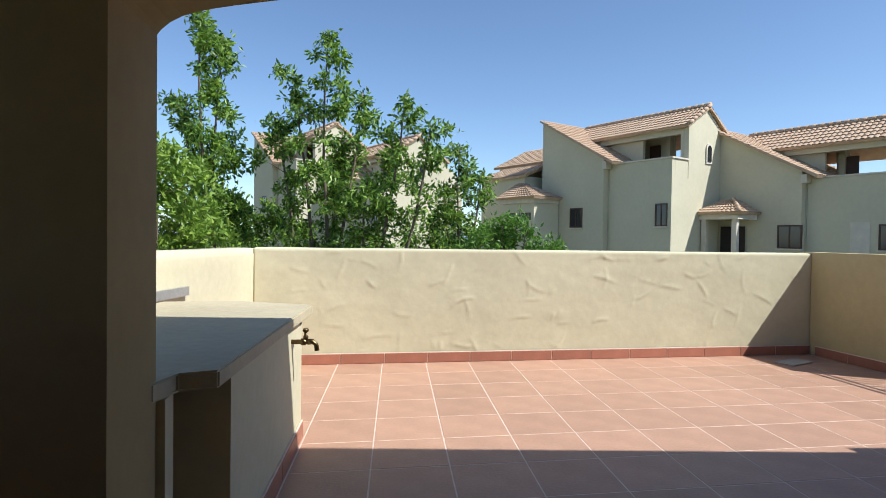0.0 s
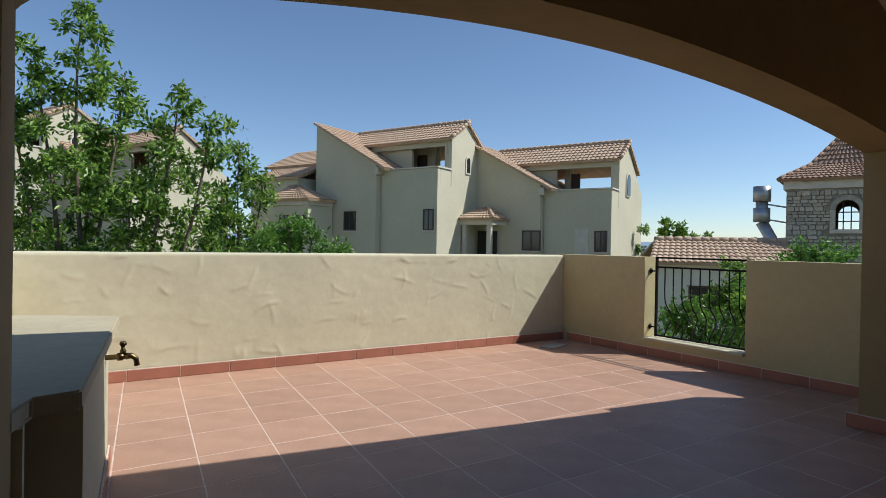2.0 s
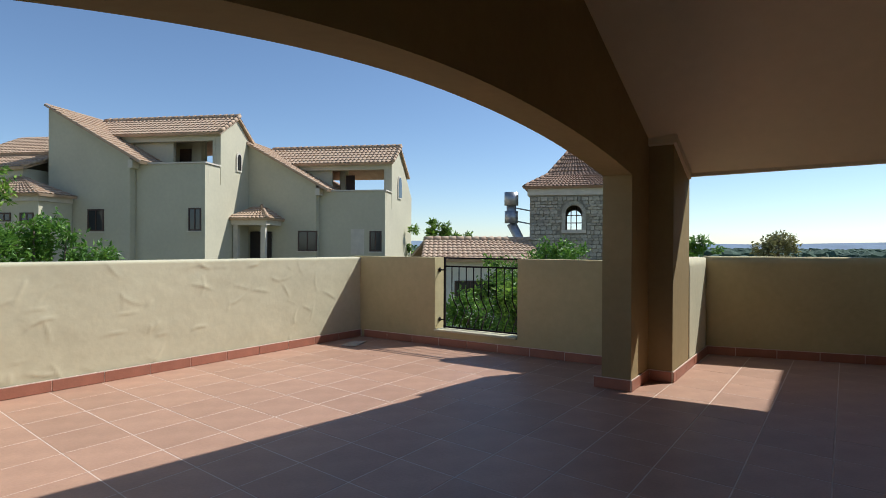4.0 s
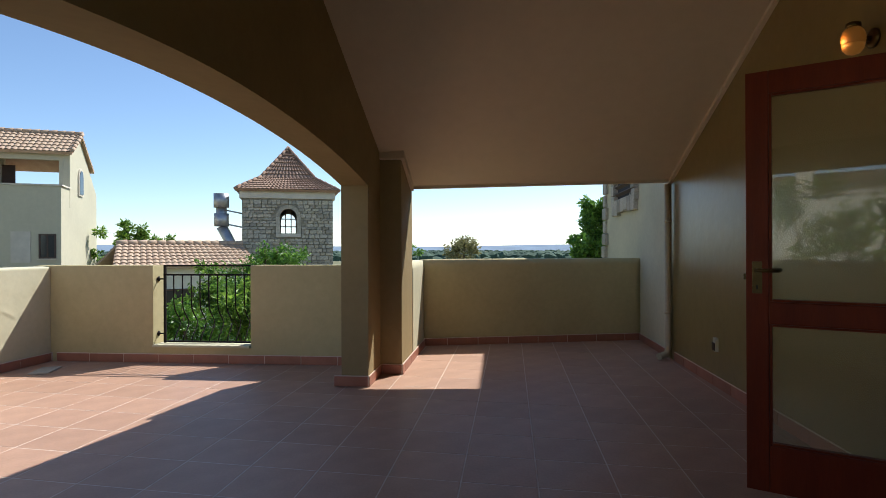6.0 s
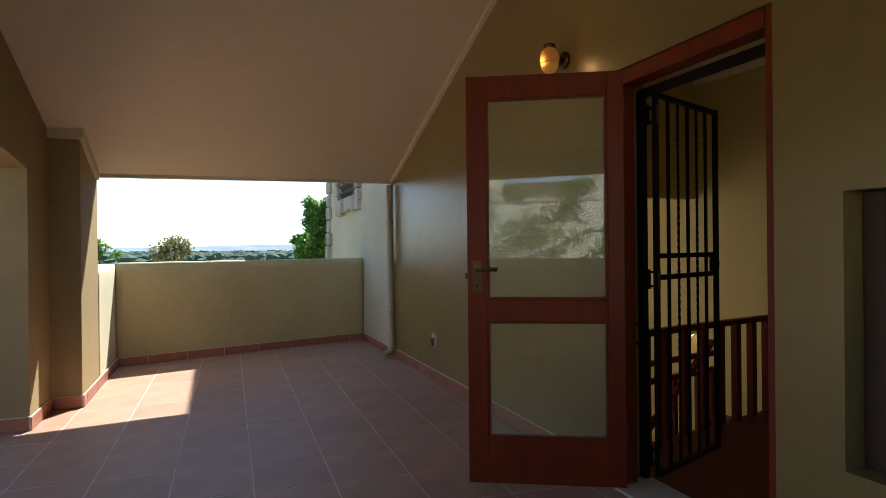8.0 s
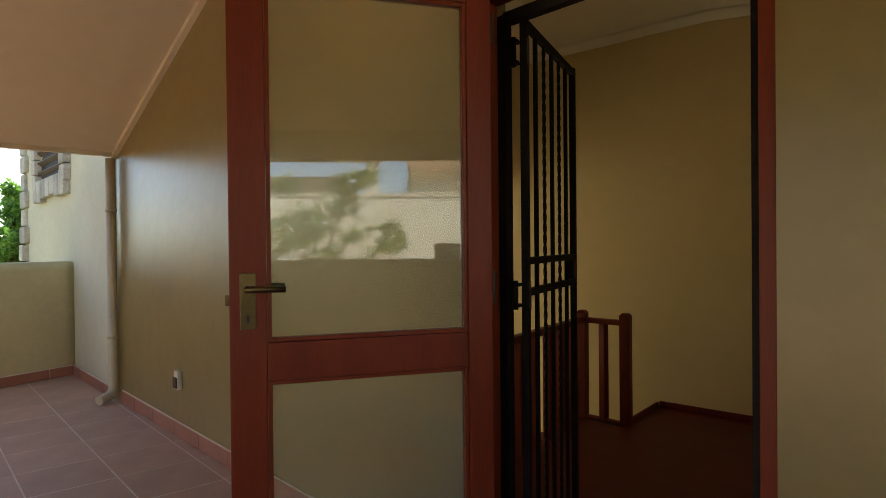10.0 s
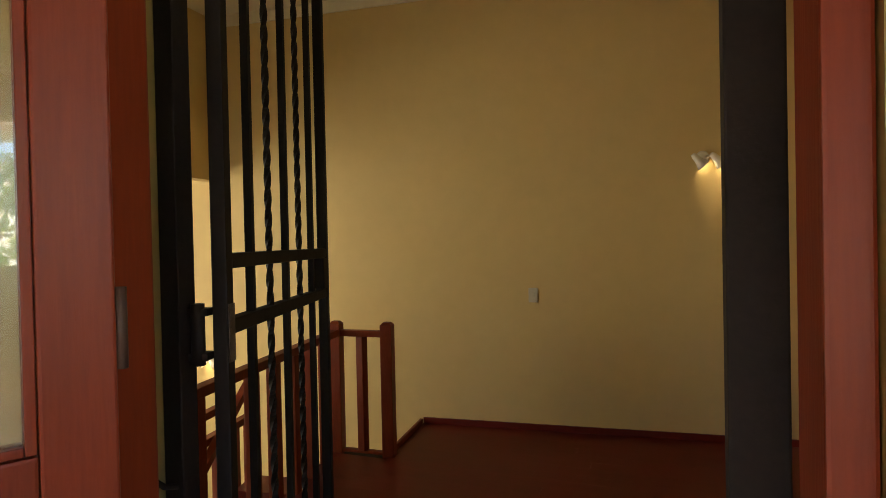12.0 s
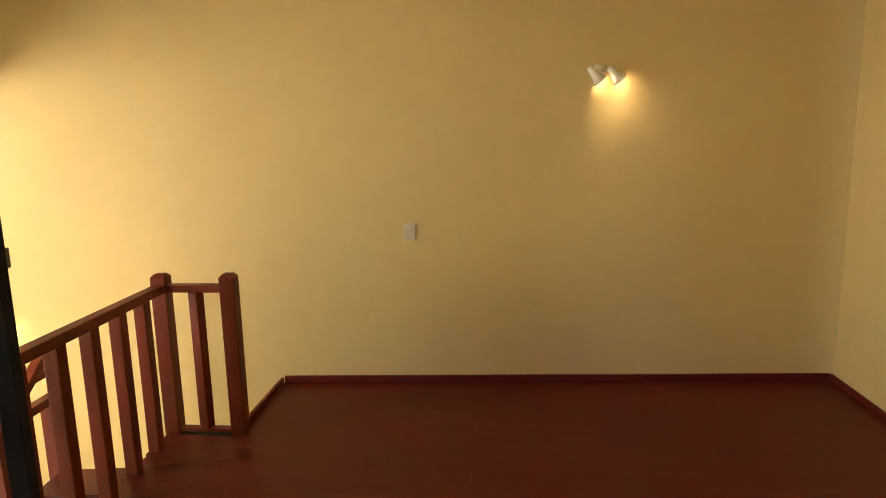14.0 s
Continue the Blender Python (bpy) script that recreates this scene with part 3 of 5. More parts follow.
GANG = math.degrees(math.atan2(-0.68, 0.224))
GW = 0.685
gate = thing("security_gate", "open black steel security gate with plain and twisted bars", "gate", m=pose(2.618, GY - 0.022, -0.02, 0, 0, GANG))
for x in (0.0, GW - 0.026):
    part("stile", box((x, -0.013, 0.05), (x + 0.026, 0.013, 2.02), 0.003), IRON, gate)
for z in (0.05, 1.055, 1.165, 1.988):
    part("crossbar", box((0.0265, -0.0125, z), (GW - 0.0265, 0.0125, z + 0.026), 0.003), IRON, gate)
for i in range(5):
    x = 0.032 + (GW - 0.064) * (i + 1) / 6
    if i % 2 == 1:
        bm = bmesh.new()
        rings = []
        for k in range(241):
            z = 0.08 + 1.91 * k / 240
            a = k * 0.30
            rings.append([bm.verts.new((x + 0.0076 * math.cos(a + q * math.pi / 2), 0.0076 * math.sin(a + q * math.pi / 2), z)) for q in range(4)])
        for a, b in zip(rings, rings[1:]):
            for q in range(4):
                bm.faces.new((a[q], a[(q + 1) % 4], b[(q + 1) % 4], b[q]))
        part("twisted_bar", bm, IRON, gate)
    else:
        part("bar", box((x - 0.007, -0.007, 0.083), (x + 0.007, 0.007, 1.987)), IRON, gate)
lock = part("lock_case", box((GW - 0.066, -0.015, 1.0815), (GW - 0.0265, 0.015, 1.1645), 0.003), IRON, gate, "black lock box")
part("bolt", box((GW + 0.0005, -0.008, 1.11), (GW + 0.018, 0.008, 1.14), 0.002), BRASS, lock, "brass bolt")
for z in (0.15, 1.06, 1.9):
    bm = tube([(-0.006, 0.034, z - 0.05), (-0.006, 0.034, z + 0.05)], 0.011, 10)
    for dz in (-0.042, 0.030):
        box((-0.012, 0.0165, z + dz), (0.016, 0.05, z + dz + 0.012), 0.001, bm)
    hinge = part("hinge", bm, IRON, gate)
    part("hinge_leaf", box((0.001, -0.0150, z - 0.048), (0.025, -0.0133, z + 0.048), 0.0005), WORN, hinge, "worn bare steel hinge leaf")

# window west of the door
win = thing("window_1", "small dark brown wooden window set deep in the wall", "window")
win["kind"] = "structure"
for lo, hi in (((0.652, YS - 0.16, 0.482), (0.72, YS - 0.09, 1.378)), ((1.47, YS - 0.16, 0.482), (1.538, YS - 0.09, 1.378)),
               ((0.7205, YS - 0.16, 0.482), (1.4695, YS - 0.09, 0.55)), ((0.7205, YS - 0.16, 1.31), (1.4695, YS - 0.09, 1.378)), ((1.09, YS - 0.16, 0.5505), (1.15, YS - 0.09, 1.3095))):
    part("frame", box(lo, hi, 0.004), WINFRAME, win)
for x0, x1 in ((0.722, 1.088), (1.152, 1.468)):
    part("pane", box((x0, YS - 0.128, 0.552), (x1, YS - 0.122, 1.308)), GLASS, win)


# ---- inside: landing and stairwell ----
XW, ZIC = 0.03, 3.26
XST = 7.6
inner_n = YS - TH


def yb(x):
    """The back wall runs a little askew."""
    return -4.87 + 0.1008 * (x - 3.82)



def rwall(name, bm, material, label):
    return structure(name, bm, material, label, "wall")


rwall("wall_back", wall_line((XW - 0.2, yb(XW - 0.2)), (XST + 0.2, yb(XST + 0.2)), -3.2, 4.2, 0.2, -1), INNER, "smooth cream painted back wall")
rwall("wall_inner_west", box((XW - 0.2, yb(XW) + 0.03, -0.6), (XW, inner_n - 0.001, 4.2)), INNER, "smooth cream painted side wall")
# unseen opening, added to let light into the stairwell
bm = box((XST, yb(XST) + 0.03, -3.2), (XST + 0.2, -2.87, 4.2))
box((XST, -1.75, -3.2), (XST + 0.2, inner_n - 0.001, 4.2), bm=bm)
box((XST, -2.87, -3.2), (XST + 0.2, -1.75, 0.12), bm=bm)
box((XST, -2.87, 1.87), (XST + 0.2, -1.75, 4.2), bm=bm)
rwall("wall_stair_east", bm, INNER_WHITE, "pale stairwell wall with an opening added out of sight for light")
rwall("wall_inner_north", prism([(XW, inner_n - 0.001, ZI), (DX0, inner_n - 0.001, ZI), (DX0, inner_n - 0.001, 4.2), (XW, inner_n - 0.001, 4.2)], (0, -0.01, 0)), INNER, "cream painted wall beside the door")
rwall("wall_stair_north", box((3.3, inner_n - 0.03, -3.2), (XST - 0.001, inner_n - 0.001, 4.2)), INNER_WHITE, "pale stairwell wall")
BX = 5.74
rwall("bulkhead", box((BX, yb(BX) - 0.05, 1.785), (BX + 0.15, inner_n - 0.031, 3.3)), INNER, "cream painted wall above the stairwell opening")
# ceiling: level over the stair side, then falling towards the west
CR = 3.35


def zi(x):
    return ZIC - max(0.0, CR - x) * 0.11


bm = bmesh.new()
for xa, xb in ((XW - 0.05, CR), (CR, BX - 0.001)):
    prism([(xa, yb(XW) - 0.15, zi(xa)), (xb, yb(XW) - 0.15, zi(xb)), (xb, yb(XW) - 0.15, zi(xb) + 0.15), (xa, yb(XW) - 0.15, zi(xa) + 0.15)], (0, inner_n - 0.001 - yb(XW) + 0.15, 0), bm)
structure("ceiling_inside", bm, INNER_WHITE, "pale ceiling over the landing, partly sloping", "ceiling")
structure("ceiling_stairwell", box((BX + 0.15, yb(BX) - 0.1, ZIC), (XST, inner_n - 0.04, ZIC + 0.15)), INNER_WHITE, "pale stairwell ceiling", "ceiling")
for xa, xb, n_ in ((XW, CR, "trim_slope"), (CR, BX - 0.001, "trim_level")):
    sec = [(0, 0), (0, -0.08), (0.02, -0.08), (0.07, -0.02), (0.07, 0)]
    bm = loft([(xa, yb(xa) + d, zi(xa) + h) for d, h in sec], [(xb, yb(xb) + d, zi(xb) + h) for d, h in sec])
    structure(n_, bm, INNER_WHITE, "pale moulded ceiling cornice", "trim")

# floor of wooden boards, whose edge follows the stairwell
N1, N2, N3 = (3.765, -4.125), (4.17, -4.105), (3.72, -1.50)
inner_floor = structure("floor_inside", prism([(XW, yb(XW), ZI - 0.02), (3.82, yb(3.82), ZI - 0.02), (N1[0] + 0.01, N1[1] - 0.045, ZI - 0.02), (N2[0] + 0.045, N2[1] - 0.045, ZI - 0.02), (N3[0] + 0.03, inner_n, ZI - 0.02), (XW, inner_n, ZI - 0.02)], (0, 0, -0.2)), DARK,
                        "dark red wooden landing floor", "floor")


def edge_x(y):
    if y < N1[1] - 0.04:
        return 3.82 + (y - yb(3.82)) * (N1[0] - 3.82) / (N1[1] - yb(3.82))
    return N2[0] + 0.04 + (y - N2[1]) * (N3[0] - N2[0]) / (N3[1] - N2[1])


board_w = 0.12
y = yb(XW)
while y < inner_n - 0.005:
    y2 = min(y + board_w, inner_n)
    x = XW
    k = random.uniform(0.4, 1.6)
    xe = min(edge_x(y + 0.001), edge_x(y2), max(XW + 1, 3.82 + (y2 + 4.87) / 0.1008 + 1.2))
    while x < xe - 0.01:
        x2 = min(x + k, xe)
        b = finish(box((x + 0.0004, y + 0.0004, ZI - 0.02), (x2 - 0.0004, y2 - 0.0004, ZI)), "floor_board", FLOORWOOD, inner_floor)
        x, k = x2, 1.6
    y = y2

structure("baseboard_back", wall_line((XW + 0.015, yb(XW + 0.015)), (3.81, yb(3.81)), ZI + 0.001, ZI + 0.05, 0.014, 1), FLOORWOOD, "low dark wooden skirting board", "skirting")
structure("baseboard_side", box((XW, yb(XW) + 0.016, ZI + 0.001), (XW + 0.014, inner_n - 0.02, ZI + 0.05), 0.003), FLOORWOOD, "low dark wooden skirting board", "skirting")
structure("stair_edge", prism([(3.815, yb(3.8) + 0.016, ZI + 0.001), (3.835, yb(3.8) + 0.016, ZI + 0.001), (3.835, yb(3.8) + 0.016, ZI + 0.04), (3.815, yb(3.8) + 0.016, ZI + 0.04)], (N1[0] - 3.825, N1[1] - 0.045 - yb(3.8) - 0.016, 0)), RAILWOOD, "dark wooden trim at the stairwell edge", "trim")

# balustrade round the stairwell
bal = thing("landing_balustrade", "red-brown stained wooden balustrade with square balusters", "balustrade")


def post(x, y, z0, z1, w, name, ang=8.0):
    b = box((-w / 2, -w / 2, 0), (w / 2, w / 2, z1 - z0), 0.006)
    b.transform(pose(x, y, z0, 0, 0, ang))
    return part(name, b, RAILWOOD, bal)


RZ = 0.60                       # top of the newel posts
for p in (N1, N2):
    post(*p, ZI - 0.02, RZ, 0.085, "newel_post")
    b = prism([(-0.042, -0.042, 0), (0.042, -0.042, 0), (0.042, 0.042, 0), (-0.042, 0.042, 0)], (0, 0, 0.02))
    for v in b.verts:
        if v.co.z > 0.01:
            v.co.x *= 0.55
            v.co.y *= 0.55
    b.transform(pose(*p, RZ, 0, 0, 8))
    part("newel_cap", b, RAILWOOD, bal)
post(*N3, ZI - 0.02, RZ, 0.075, "newel_post")


def beam(name, p, q, w, h, parent):
    """A rectangular bar between two points."""
    p, q = Vector(p), Vector(q)
    d = q - p
    length = d.length
    b = box((0, -w / 2, -h / 2), (length, w / 2, h / 2), 0.006)
    x = d.normalized()
    yv = Vector((-x.y, x.x, 0)).normalized()
    zv = x.cross(yv)
    m = Matrix((x, yv, zv)).transposed().to_4x4()
    b.transform(Matrix.Translation(p) @ m)
    return part(name, b, RAILWOOD, parent)


beam("handrail", (*N1, RZ - 0.065), (*N2, RZ - 0.065), 0.06, 0.045, bal)
beam("handrail", (*N2, RZ - 0.065), (*N3, RZ - 0.065), 0.065, 0.05, bal)
beam("bottom_rail", (*N1, ZI + 0.012), (*N2, ZI + 0.012), 0.05, 0.02, bal)
post((N1[0] + N2[0]) / 2, (N1[1] + N2[1]) / 2, ZI + 0.02, RZ - 0.088, 0.06, "baluster", -10)
for i in range(10):
    s = (i + 1) / 11
    post(N2[0] + (N3[0] - N2[0]) * s, N2[1] + (N3[1] - N2[1]) * s, ZI - 0.02, RZ - 0.088, 0.062, "baluster")

# the flight down and its balustrade
stair = thing("staircase", "dark wooden stair flight going down beside the landing", "staircase")
sd = Vector((N3[0] - N2[0], N3[1] - N2[1], 0)).normalized()
sn = Vector((-sd.y, sd.x, 0))
if sn.x < 0:
    sn = -sn
for i in range(11):
    o = Vector((N2[0], N2[1], 0)) + sn * 0.07 + sd * (0.1 + 0.25 * i)
    z = ZI - 0.18 * (i + 1)
    b = prism([(o.x, o.y, z), (o.x + sd.x * 0.27, o.y + sd.y * 0.27, z), (o.x + sd.x * 0.27 + sn.x * 0.56, o.y + sd.y * 0.27 + sn.y * 0.56, z), (o.x + sn.x * 0.56, o.y + sn.y * 0.56, z)], (0, 0, -0.2))
    part("tread", b, FLOORWOOD, stair)
flight = thing("stair_balustrade", "sloping red-brown wooden balustrade of the stair", "balustrade")
fo = Vector((N2[0], N2[1], 0)) + sn * 0.66
for dz in (0.09, -0.08):
    beam("rail", fo + Vector((0, 0, dz)), fo + sd * 2.5 + Vector((0, 0, dz)), 0.06, 0.05, flight)
beam("sloping_rail", fo - sn * 0.06 + sd * 0.15 + Vector((0, 0, 0.23)), fo - sn * 0.06 + sd * 1.6 + Vector((0, 0, -0.82)), 0.055, 0.05, flight)
for i in range(13):
    o = fo + sd * (0.1 + 0.2 * i)
    b = box((-0.03, -0.03, -1.4), (0.03, 0.03, -0.106), 0.004)
    b.transform(Matrix.Translation((o.x, o.y, 0)) @ Matrix.Rotation(radians(15), 4, "Z"))
    part("baluster", b, RAILWOOD, flight)
structure("floor_below", box((XW - 0.2, -5.6, -3.3), (XST + 0.2, inner_n, -3.2)), FLOORWOOD, "dark floor of the storey below", "floor")
structure("wall_stair_west", box((3.2, yb(3.2) + 0.05, -3.2), (3.3, inner_n - 0.002, ZI - 0.23)), INNER_WHITE, "pale wall under the landing", "wall")


def spot_lamp(m, label):
    s = thing("wall_spotlight", label, "spotlight", "wall spotlights", m)
    part("backplate", lathe([(0.045, 0), (0.045, 0.012), (0.03, 0.018)], pose(0, 0, 0, -90, 0, 0)), SPOTMETAL, s)
    for dx in (-0.062, 0.062):
        head = lathe([(0.014, -0.02), (0.022, 0.0), (0.030, 0.05), (0.047, 0.092), (0.045, 0.093), (0.033, 0.075)], None, 18)
        mm = look((dx, 0.065, 0.0), (dx - 0.085, 0.045, -0.09)) @ pose(0, 0, 0, 180, 0, 0)
        head.transform(mm)
        h = part("head", head, SPOTMETAL, s, "pale metal spotlight head")
        bulb = lathe([(0.028, 0.064), (0.041, 0.084), (0.022, 0.089), (0.004, 0.091)], None, 16)
        bulb.transform(mm)
        part("bulb", bulb, BULB, h, "glowing bulb")
        part("arm", tube([(dx * 0.4, 0.015, 0), (dx, 0.06, 0.0)], 0.008, 8), SPOTMETAL, s)
    return s


WS = math.degrees(math.atan(0.1008))
spot_lamp(pose(1.64, yb(1.64), 1.765, 0, 0, WS), "lit twin spotlight on the cream back wall")
spot_lamp(pose(5.89, yb(5.89), 0.16, 0, 0, WS), "lit twin spotlight on the stairwell wall")
sw = thing("light_switch", "cream light switch on the back wall", "switch", m=pose(2.887, yb(2.887), 0.745, 0, 0, WS))
part("plate", box((-0.036, 0, -0.058), (0.036, 0.008, 0.058), 0.003), SWITCH, sw)
part("rocker", box((-0.012, 0.008, -0.02), (0.012, 0.013, 0.02), 0.002), SWITCH, sw)


# ---- outdoors ----
GZ = -3.0
bm = bmesh.new()
bmesh.ops.create_grid(bm, x_segments=2, y_segments=2, size=4500)
bm.transform(Matrix.Translation((0, 0, GZ)))
structure("ground", bm, GRASS, "lawn and bare soil round the houses", "ground")


def roof_sheet(name, a, b, c, d, parent, pitch=0.24, course=0.34, material=None):
    """A clay tile roof between eave a-b and ridge d-c: rolls down the slope, courses across it."""
    a, b, c, d = (Vector(p) for p in (a, b, c, d))
    w, h = max((b - a).length, (c - d).length), max((d - a).length, (c - b).length)
    nw, nh = max(3, int(w / pitch)), max(2, int(h / course))
    n = (b - a).cross(d - a).normalized()
    if n.z < 0:
        n = -n
    verts, faces = [], []
    k = 4
    cols = nw * k + 1
    for j in range(nh):
        for e in (0, 1):
            t = (j + e) / nh
            for i in range(cols):
                s = i / (cols - 1)
                p = (a.lerp(b, s)).lerp(d.lerp(c, s), t)
                verts.append(p + n * (0.05 * abs(math.sin(math.pi * (i % k) / k)) + (0.045 if e == 0 else 0.0)))
    for j in range(nh):
        r0, r1 = (2 * j) * cols, (2 * j + 1) * cols
        for i in range(cols - 1):
            faces.append((r0 + i, r0 + i + 1, r1 + i + 1, r1 + i))
            if j:
                q = (2 * j - 1) * cols
                faces.append((q + i, q + i + 1, r0 + i + 1, r0 + i))
    base = len(verts)
    for p in (a, b, c, d):
        verts.append(p - n * 0.1)
    faces.append((base, base + 3, base + 2, base + 1))
    faces.append((0, base, base + 1, cols - 1))
    faces.append((0, (2 * nh - 1) * cols, base + 3, base))
    faces.append((cols - 1, base + 1, base + 2, 2 * nh * cols - 1))
    me = bpy.data.meshes.new(name)
    me.from_pydata([tuple(v) for v in verts], [], faces)
    me.materials.append(material or ROOF)
    ob = new(name, me)
    ob.parent = parent
    ob["kind"] = "stuff"
    return ob


def ridge_caps(p, q, parent, r=0.13, material=None):
    p, q = Vector(p), Vector(q)
    n = max(2, int((q - p).length / 0.36))
    bm = None
    for i in range(n):
        a, b = p.lerp(q, i / n), p.lerp(q, (i + 1.08) / n)
        bm = tube([a + Vector((0, 0, 0.02)), b + Vector((0, 0, 0.05))], [r * 0.9, r], 8, bm)
    return tagged(part("ridge", bm, material or ROOF, parent), kind="stuff")


def house_window(parent, centre, right, w, h, out, bars=1):
    """A dark window with a frame on a wall; right and out are unit directions in plan."""
    c, r, o = Vector(centre), Vector((*right, 0)), Vector((*out, 0))
    m = Matrix(((r.x, o.x, 0, c.x), (r.y, o.y, 0, c.y), (r.z, o.z, 1, c.z), (0, 0, 0, 1)))
    fr = None
    for lo, hi in (((-w / 2, -0.05, -h / 2), (-w / 2 + 0.07, 0.03, h / 2)), ((w / 2 - 0.07, -0.05, -h / 2), (w / 2, 0.03, h / 2)),
                   ((-w / 2 + 0.07, -0.05, -h / 2), (w / 2 - 0.07, 0.03, -h / 2 + 0.07)), ((-w / 2 + 0.07, -0.05, h / 2 - 0.07), (w / 2 - 0.07, 0.03, h / 2)),
                   ((-0.03, -0.05, -h / 2 + 0.07), (0.03, 0.025, h / 2 - 0.07))):
        fr = box(lo, hi, 0, fr, m)
    win = part("window", fr, WINFRAME, parent)
    part("pane", box((-w / 2 + 0.03, -0.06, -h / 2 + 0.03), (w / 2 - 0.03, 0.008, h / 2 - 0.03), 0, None, m), DARKGLASS, win)
    part("window_sill", box((-w / 2 - 0.06, -0.02, -h / 2 - 0.07), (w / 2 + 0.06, 0.08, -h / 2 - 0.005), 0, None, m), TRIM, win)
    return win


HE = Vector((0.266, 1.014, 1.310))
HP = Vector((13.596, 20.974))
HU, HV = Vector((0.413, -0.911)).normalized(), Vector((0.911, 0.413)).normalized()
HS = 1.25
LOC = {"u": 0.0, "v": 0.0, "z": 0.0}


def W(u, v, z):
    """House plan to world: u along the front, v into the house."""
    q = HP + HU * (u + LOC["u"]) + HV * (v + LOC["v"])
    return Vector((HE.x + HS * (q.x - HE.x), HE.y + HS * (q.y - HE.y), HE.z + HS * (z + LOC["z"] - 1.18)))


def slab(points, push, bm=None):
    return prism([W(*p) for p in points], push, bm)


def townhouse(label, porch=True, wing=False):
    h = thing("townhouse", label, "house", "townhouses")
    gz = (GZ - HE.z) / HS + 1.18 - LOC["z"]
    v3, u3 = Vector((*HV, 0)) * HS, Vector((*HU, 0)) * HS
    # front wall under the falling roof
    part("front_wall", slab([(-6.72, -0.3, gz), (-3.05, -0.3, gz), (-3.05, -0.3, 4.55), (-6.72, -0.3, 6.6)], v3 * 0.3), HOUSE, h)
    part("back_wing", slab([(-6.70, 0.01, gz), (-3.0, 0.01, gz), (-3.0, 0.01, 4.5), (-6.70, 0.01, 6.5)], v3 * 5.0), HOUSE, h)
    # bay with the roofed balcony
    part("bay", slab([(-2.98, 0, gz), (0, 0, gz), (0, 0, 3.56), (-2.98, 0, 3.56)], v3 * 5.2), HOUSE, h)
    bm = slab([(-2.98, 0, 3.56), (-0.0, 0, 3.56), (-0.0, 0, 4.28), (-2.98, 0, 4.28)], v3 * 0.2)
    slab([(-0.2, 0.21, 3.56), (0, 0.21, 3.56), (0, 0.21, 4.28), (-0.2, 0.21, 4.28)], v3 * 0.85, bm)
    part("balcony_parapet", bm, HOUSE, h)
    bm = slab([(-3.0, -0.05, 4.285), (0.05, -0.05, 4.285), (0.05, -0.05, 4.345), (-3.0, -0.05, 4.345)], v3 * 0.32)
    slab([(-0.25, 0.28, 4.285), (0.05, 0.28, 4.285), (0.05, 0.28, 4.345), (-0.25, 0.28, 4.345)], v3 * 0.8, bm)
    part("coping", bm, TRIM, h)
    # gable end with an arched window
    g = [(0, 1.1, 3.56), (0, 5.2, 3.56), (0, 5.2, 4.4), (0, 2.39, 6.5), (0, 1.1, 5.75)]
    part("gable_wall", slab(g, -u3 * 0.22), HOUSE, h)
    for w, d, m_, nm in ((0.42 + 0.25 * porch, 0.05, TRIM, "surround"), (0.27 + 0.25 * porch, 0.07, DARKGLASS, "window")):
        pts = [(0.0, 2.5 - w / 2 * 1.0, 4.75 - 0.42 - (w - 0.27) / 2), (0.0, 2.5 + w / 2, 4.75 - 0.42 - (w - 0.27) / 2)]
        pts += [(0.0, 2.5 + w / 2 * math.cos(a), 4.85 + w / 2 * 1.2 * math.sin(a)) for a in [math.pi * k / 10 for k in range(11)]]
        part(nm, slab(pts, u3 * d), m_, h)
    # balcony back wall, side pier, door
    be, ue = (-2.6, -2.95) if porch else (-1.6, -2.3)
    part("balcony_back", slab([(-2.98, 2.5, 3.56), (be, 2.5, 3.56), (be, 2.5, 6.2), (-2.98, 2.5, 6.2)], v3 * 0.2), HOUSE, h)
    part("balcony_side", slab([(be - 0.03, 2.3, 3.56), (be - 0.03, 2.48, 3.56), (be - 0.03, 2.48, 6.1), (be - 0.03, 2.3, 5.7)], -u3 * 0.2), HOUSE, h)
    part("balcony_door", slab([(-2.75, 2.44, 3.58), (-2.2, 2.44, 3.58), (-2.2, 2.44, 5.3), (-2.75, 2.44, 5.3)], v3 * 0.04), WINFRAME, h)
    part("lintel", slab([(-6.3, 1.1, 5.38), (-0.23, 1.1, 5.38), (-0.23, 1.1, 5.74), (-6.3, 1.1, 5.74)], v3 * 0.2), HOUSE, h)
    part("upper_wall", slab([(-6.3, 1.35, 3.56), (ue, 1.35, 3.56), (ue, 1.35, 5.75), (-6.3, 1.35, 5.75)], v3 * 0.15), HOUSE, h)
    part("corner_post", slab([(-0.36, 1.1, 3.56), (-0.23, 1.1, 3.56), (-0.23, 1.1, 5.38), (-0.36, 1.1, 5.38)], v3 * 0.2), HOUSE, h)
    # roofs
    roof_sheet("roof", W(-6.4, 0.85, 5.65), W(0.12, 0.85, 5.65), W(0.12, 2.39, 6.6), W(-6.4, 2.39, 6.6), h)
    roof_sheet("roof", W(0.12, 4.3, 5.35), W(-6.4, 4.3, 5.35), W(-6.4, 2.39, 6.6), W(0.12, 2.39, 6.6), h)
    roof_sheet("roof", W(-2.45, 5.0, 4.33), W(-2.45, -0.5, 4.33), W(-6.72, -0.5, 6.72), W(-6.72, 5.0, 6.72), h)
    ridge_caps(W(-6.4, 2.39, 6.62), W(0.12, 2.39, 6.62), h)
    ridge_caps(W(0.12, 2.39, 6.62), W(0.12, 0.9, 5.7), h, 0.1)
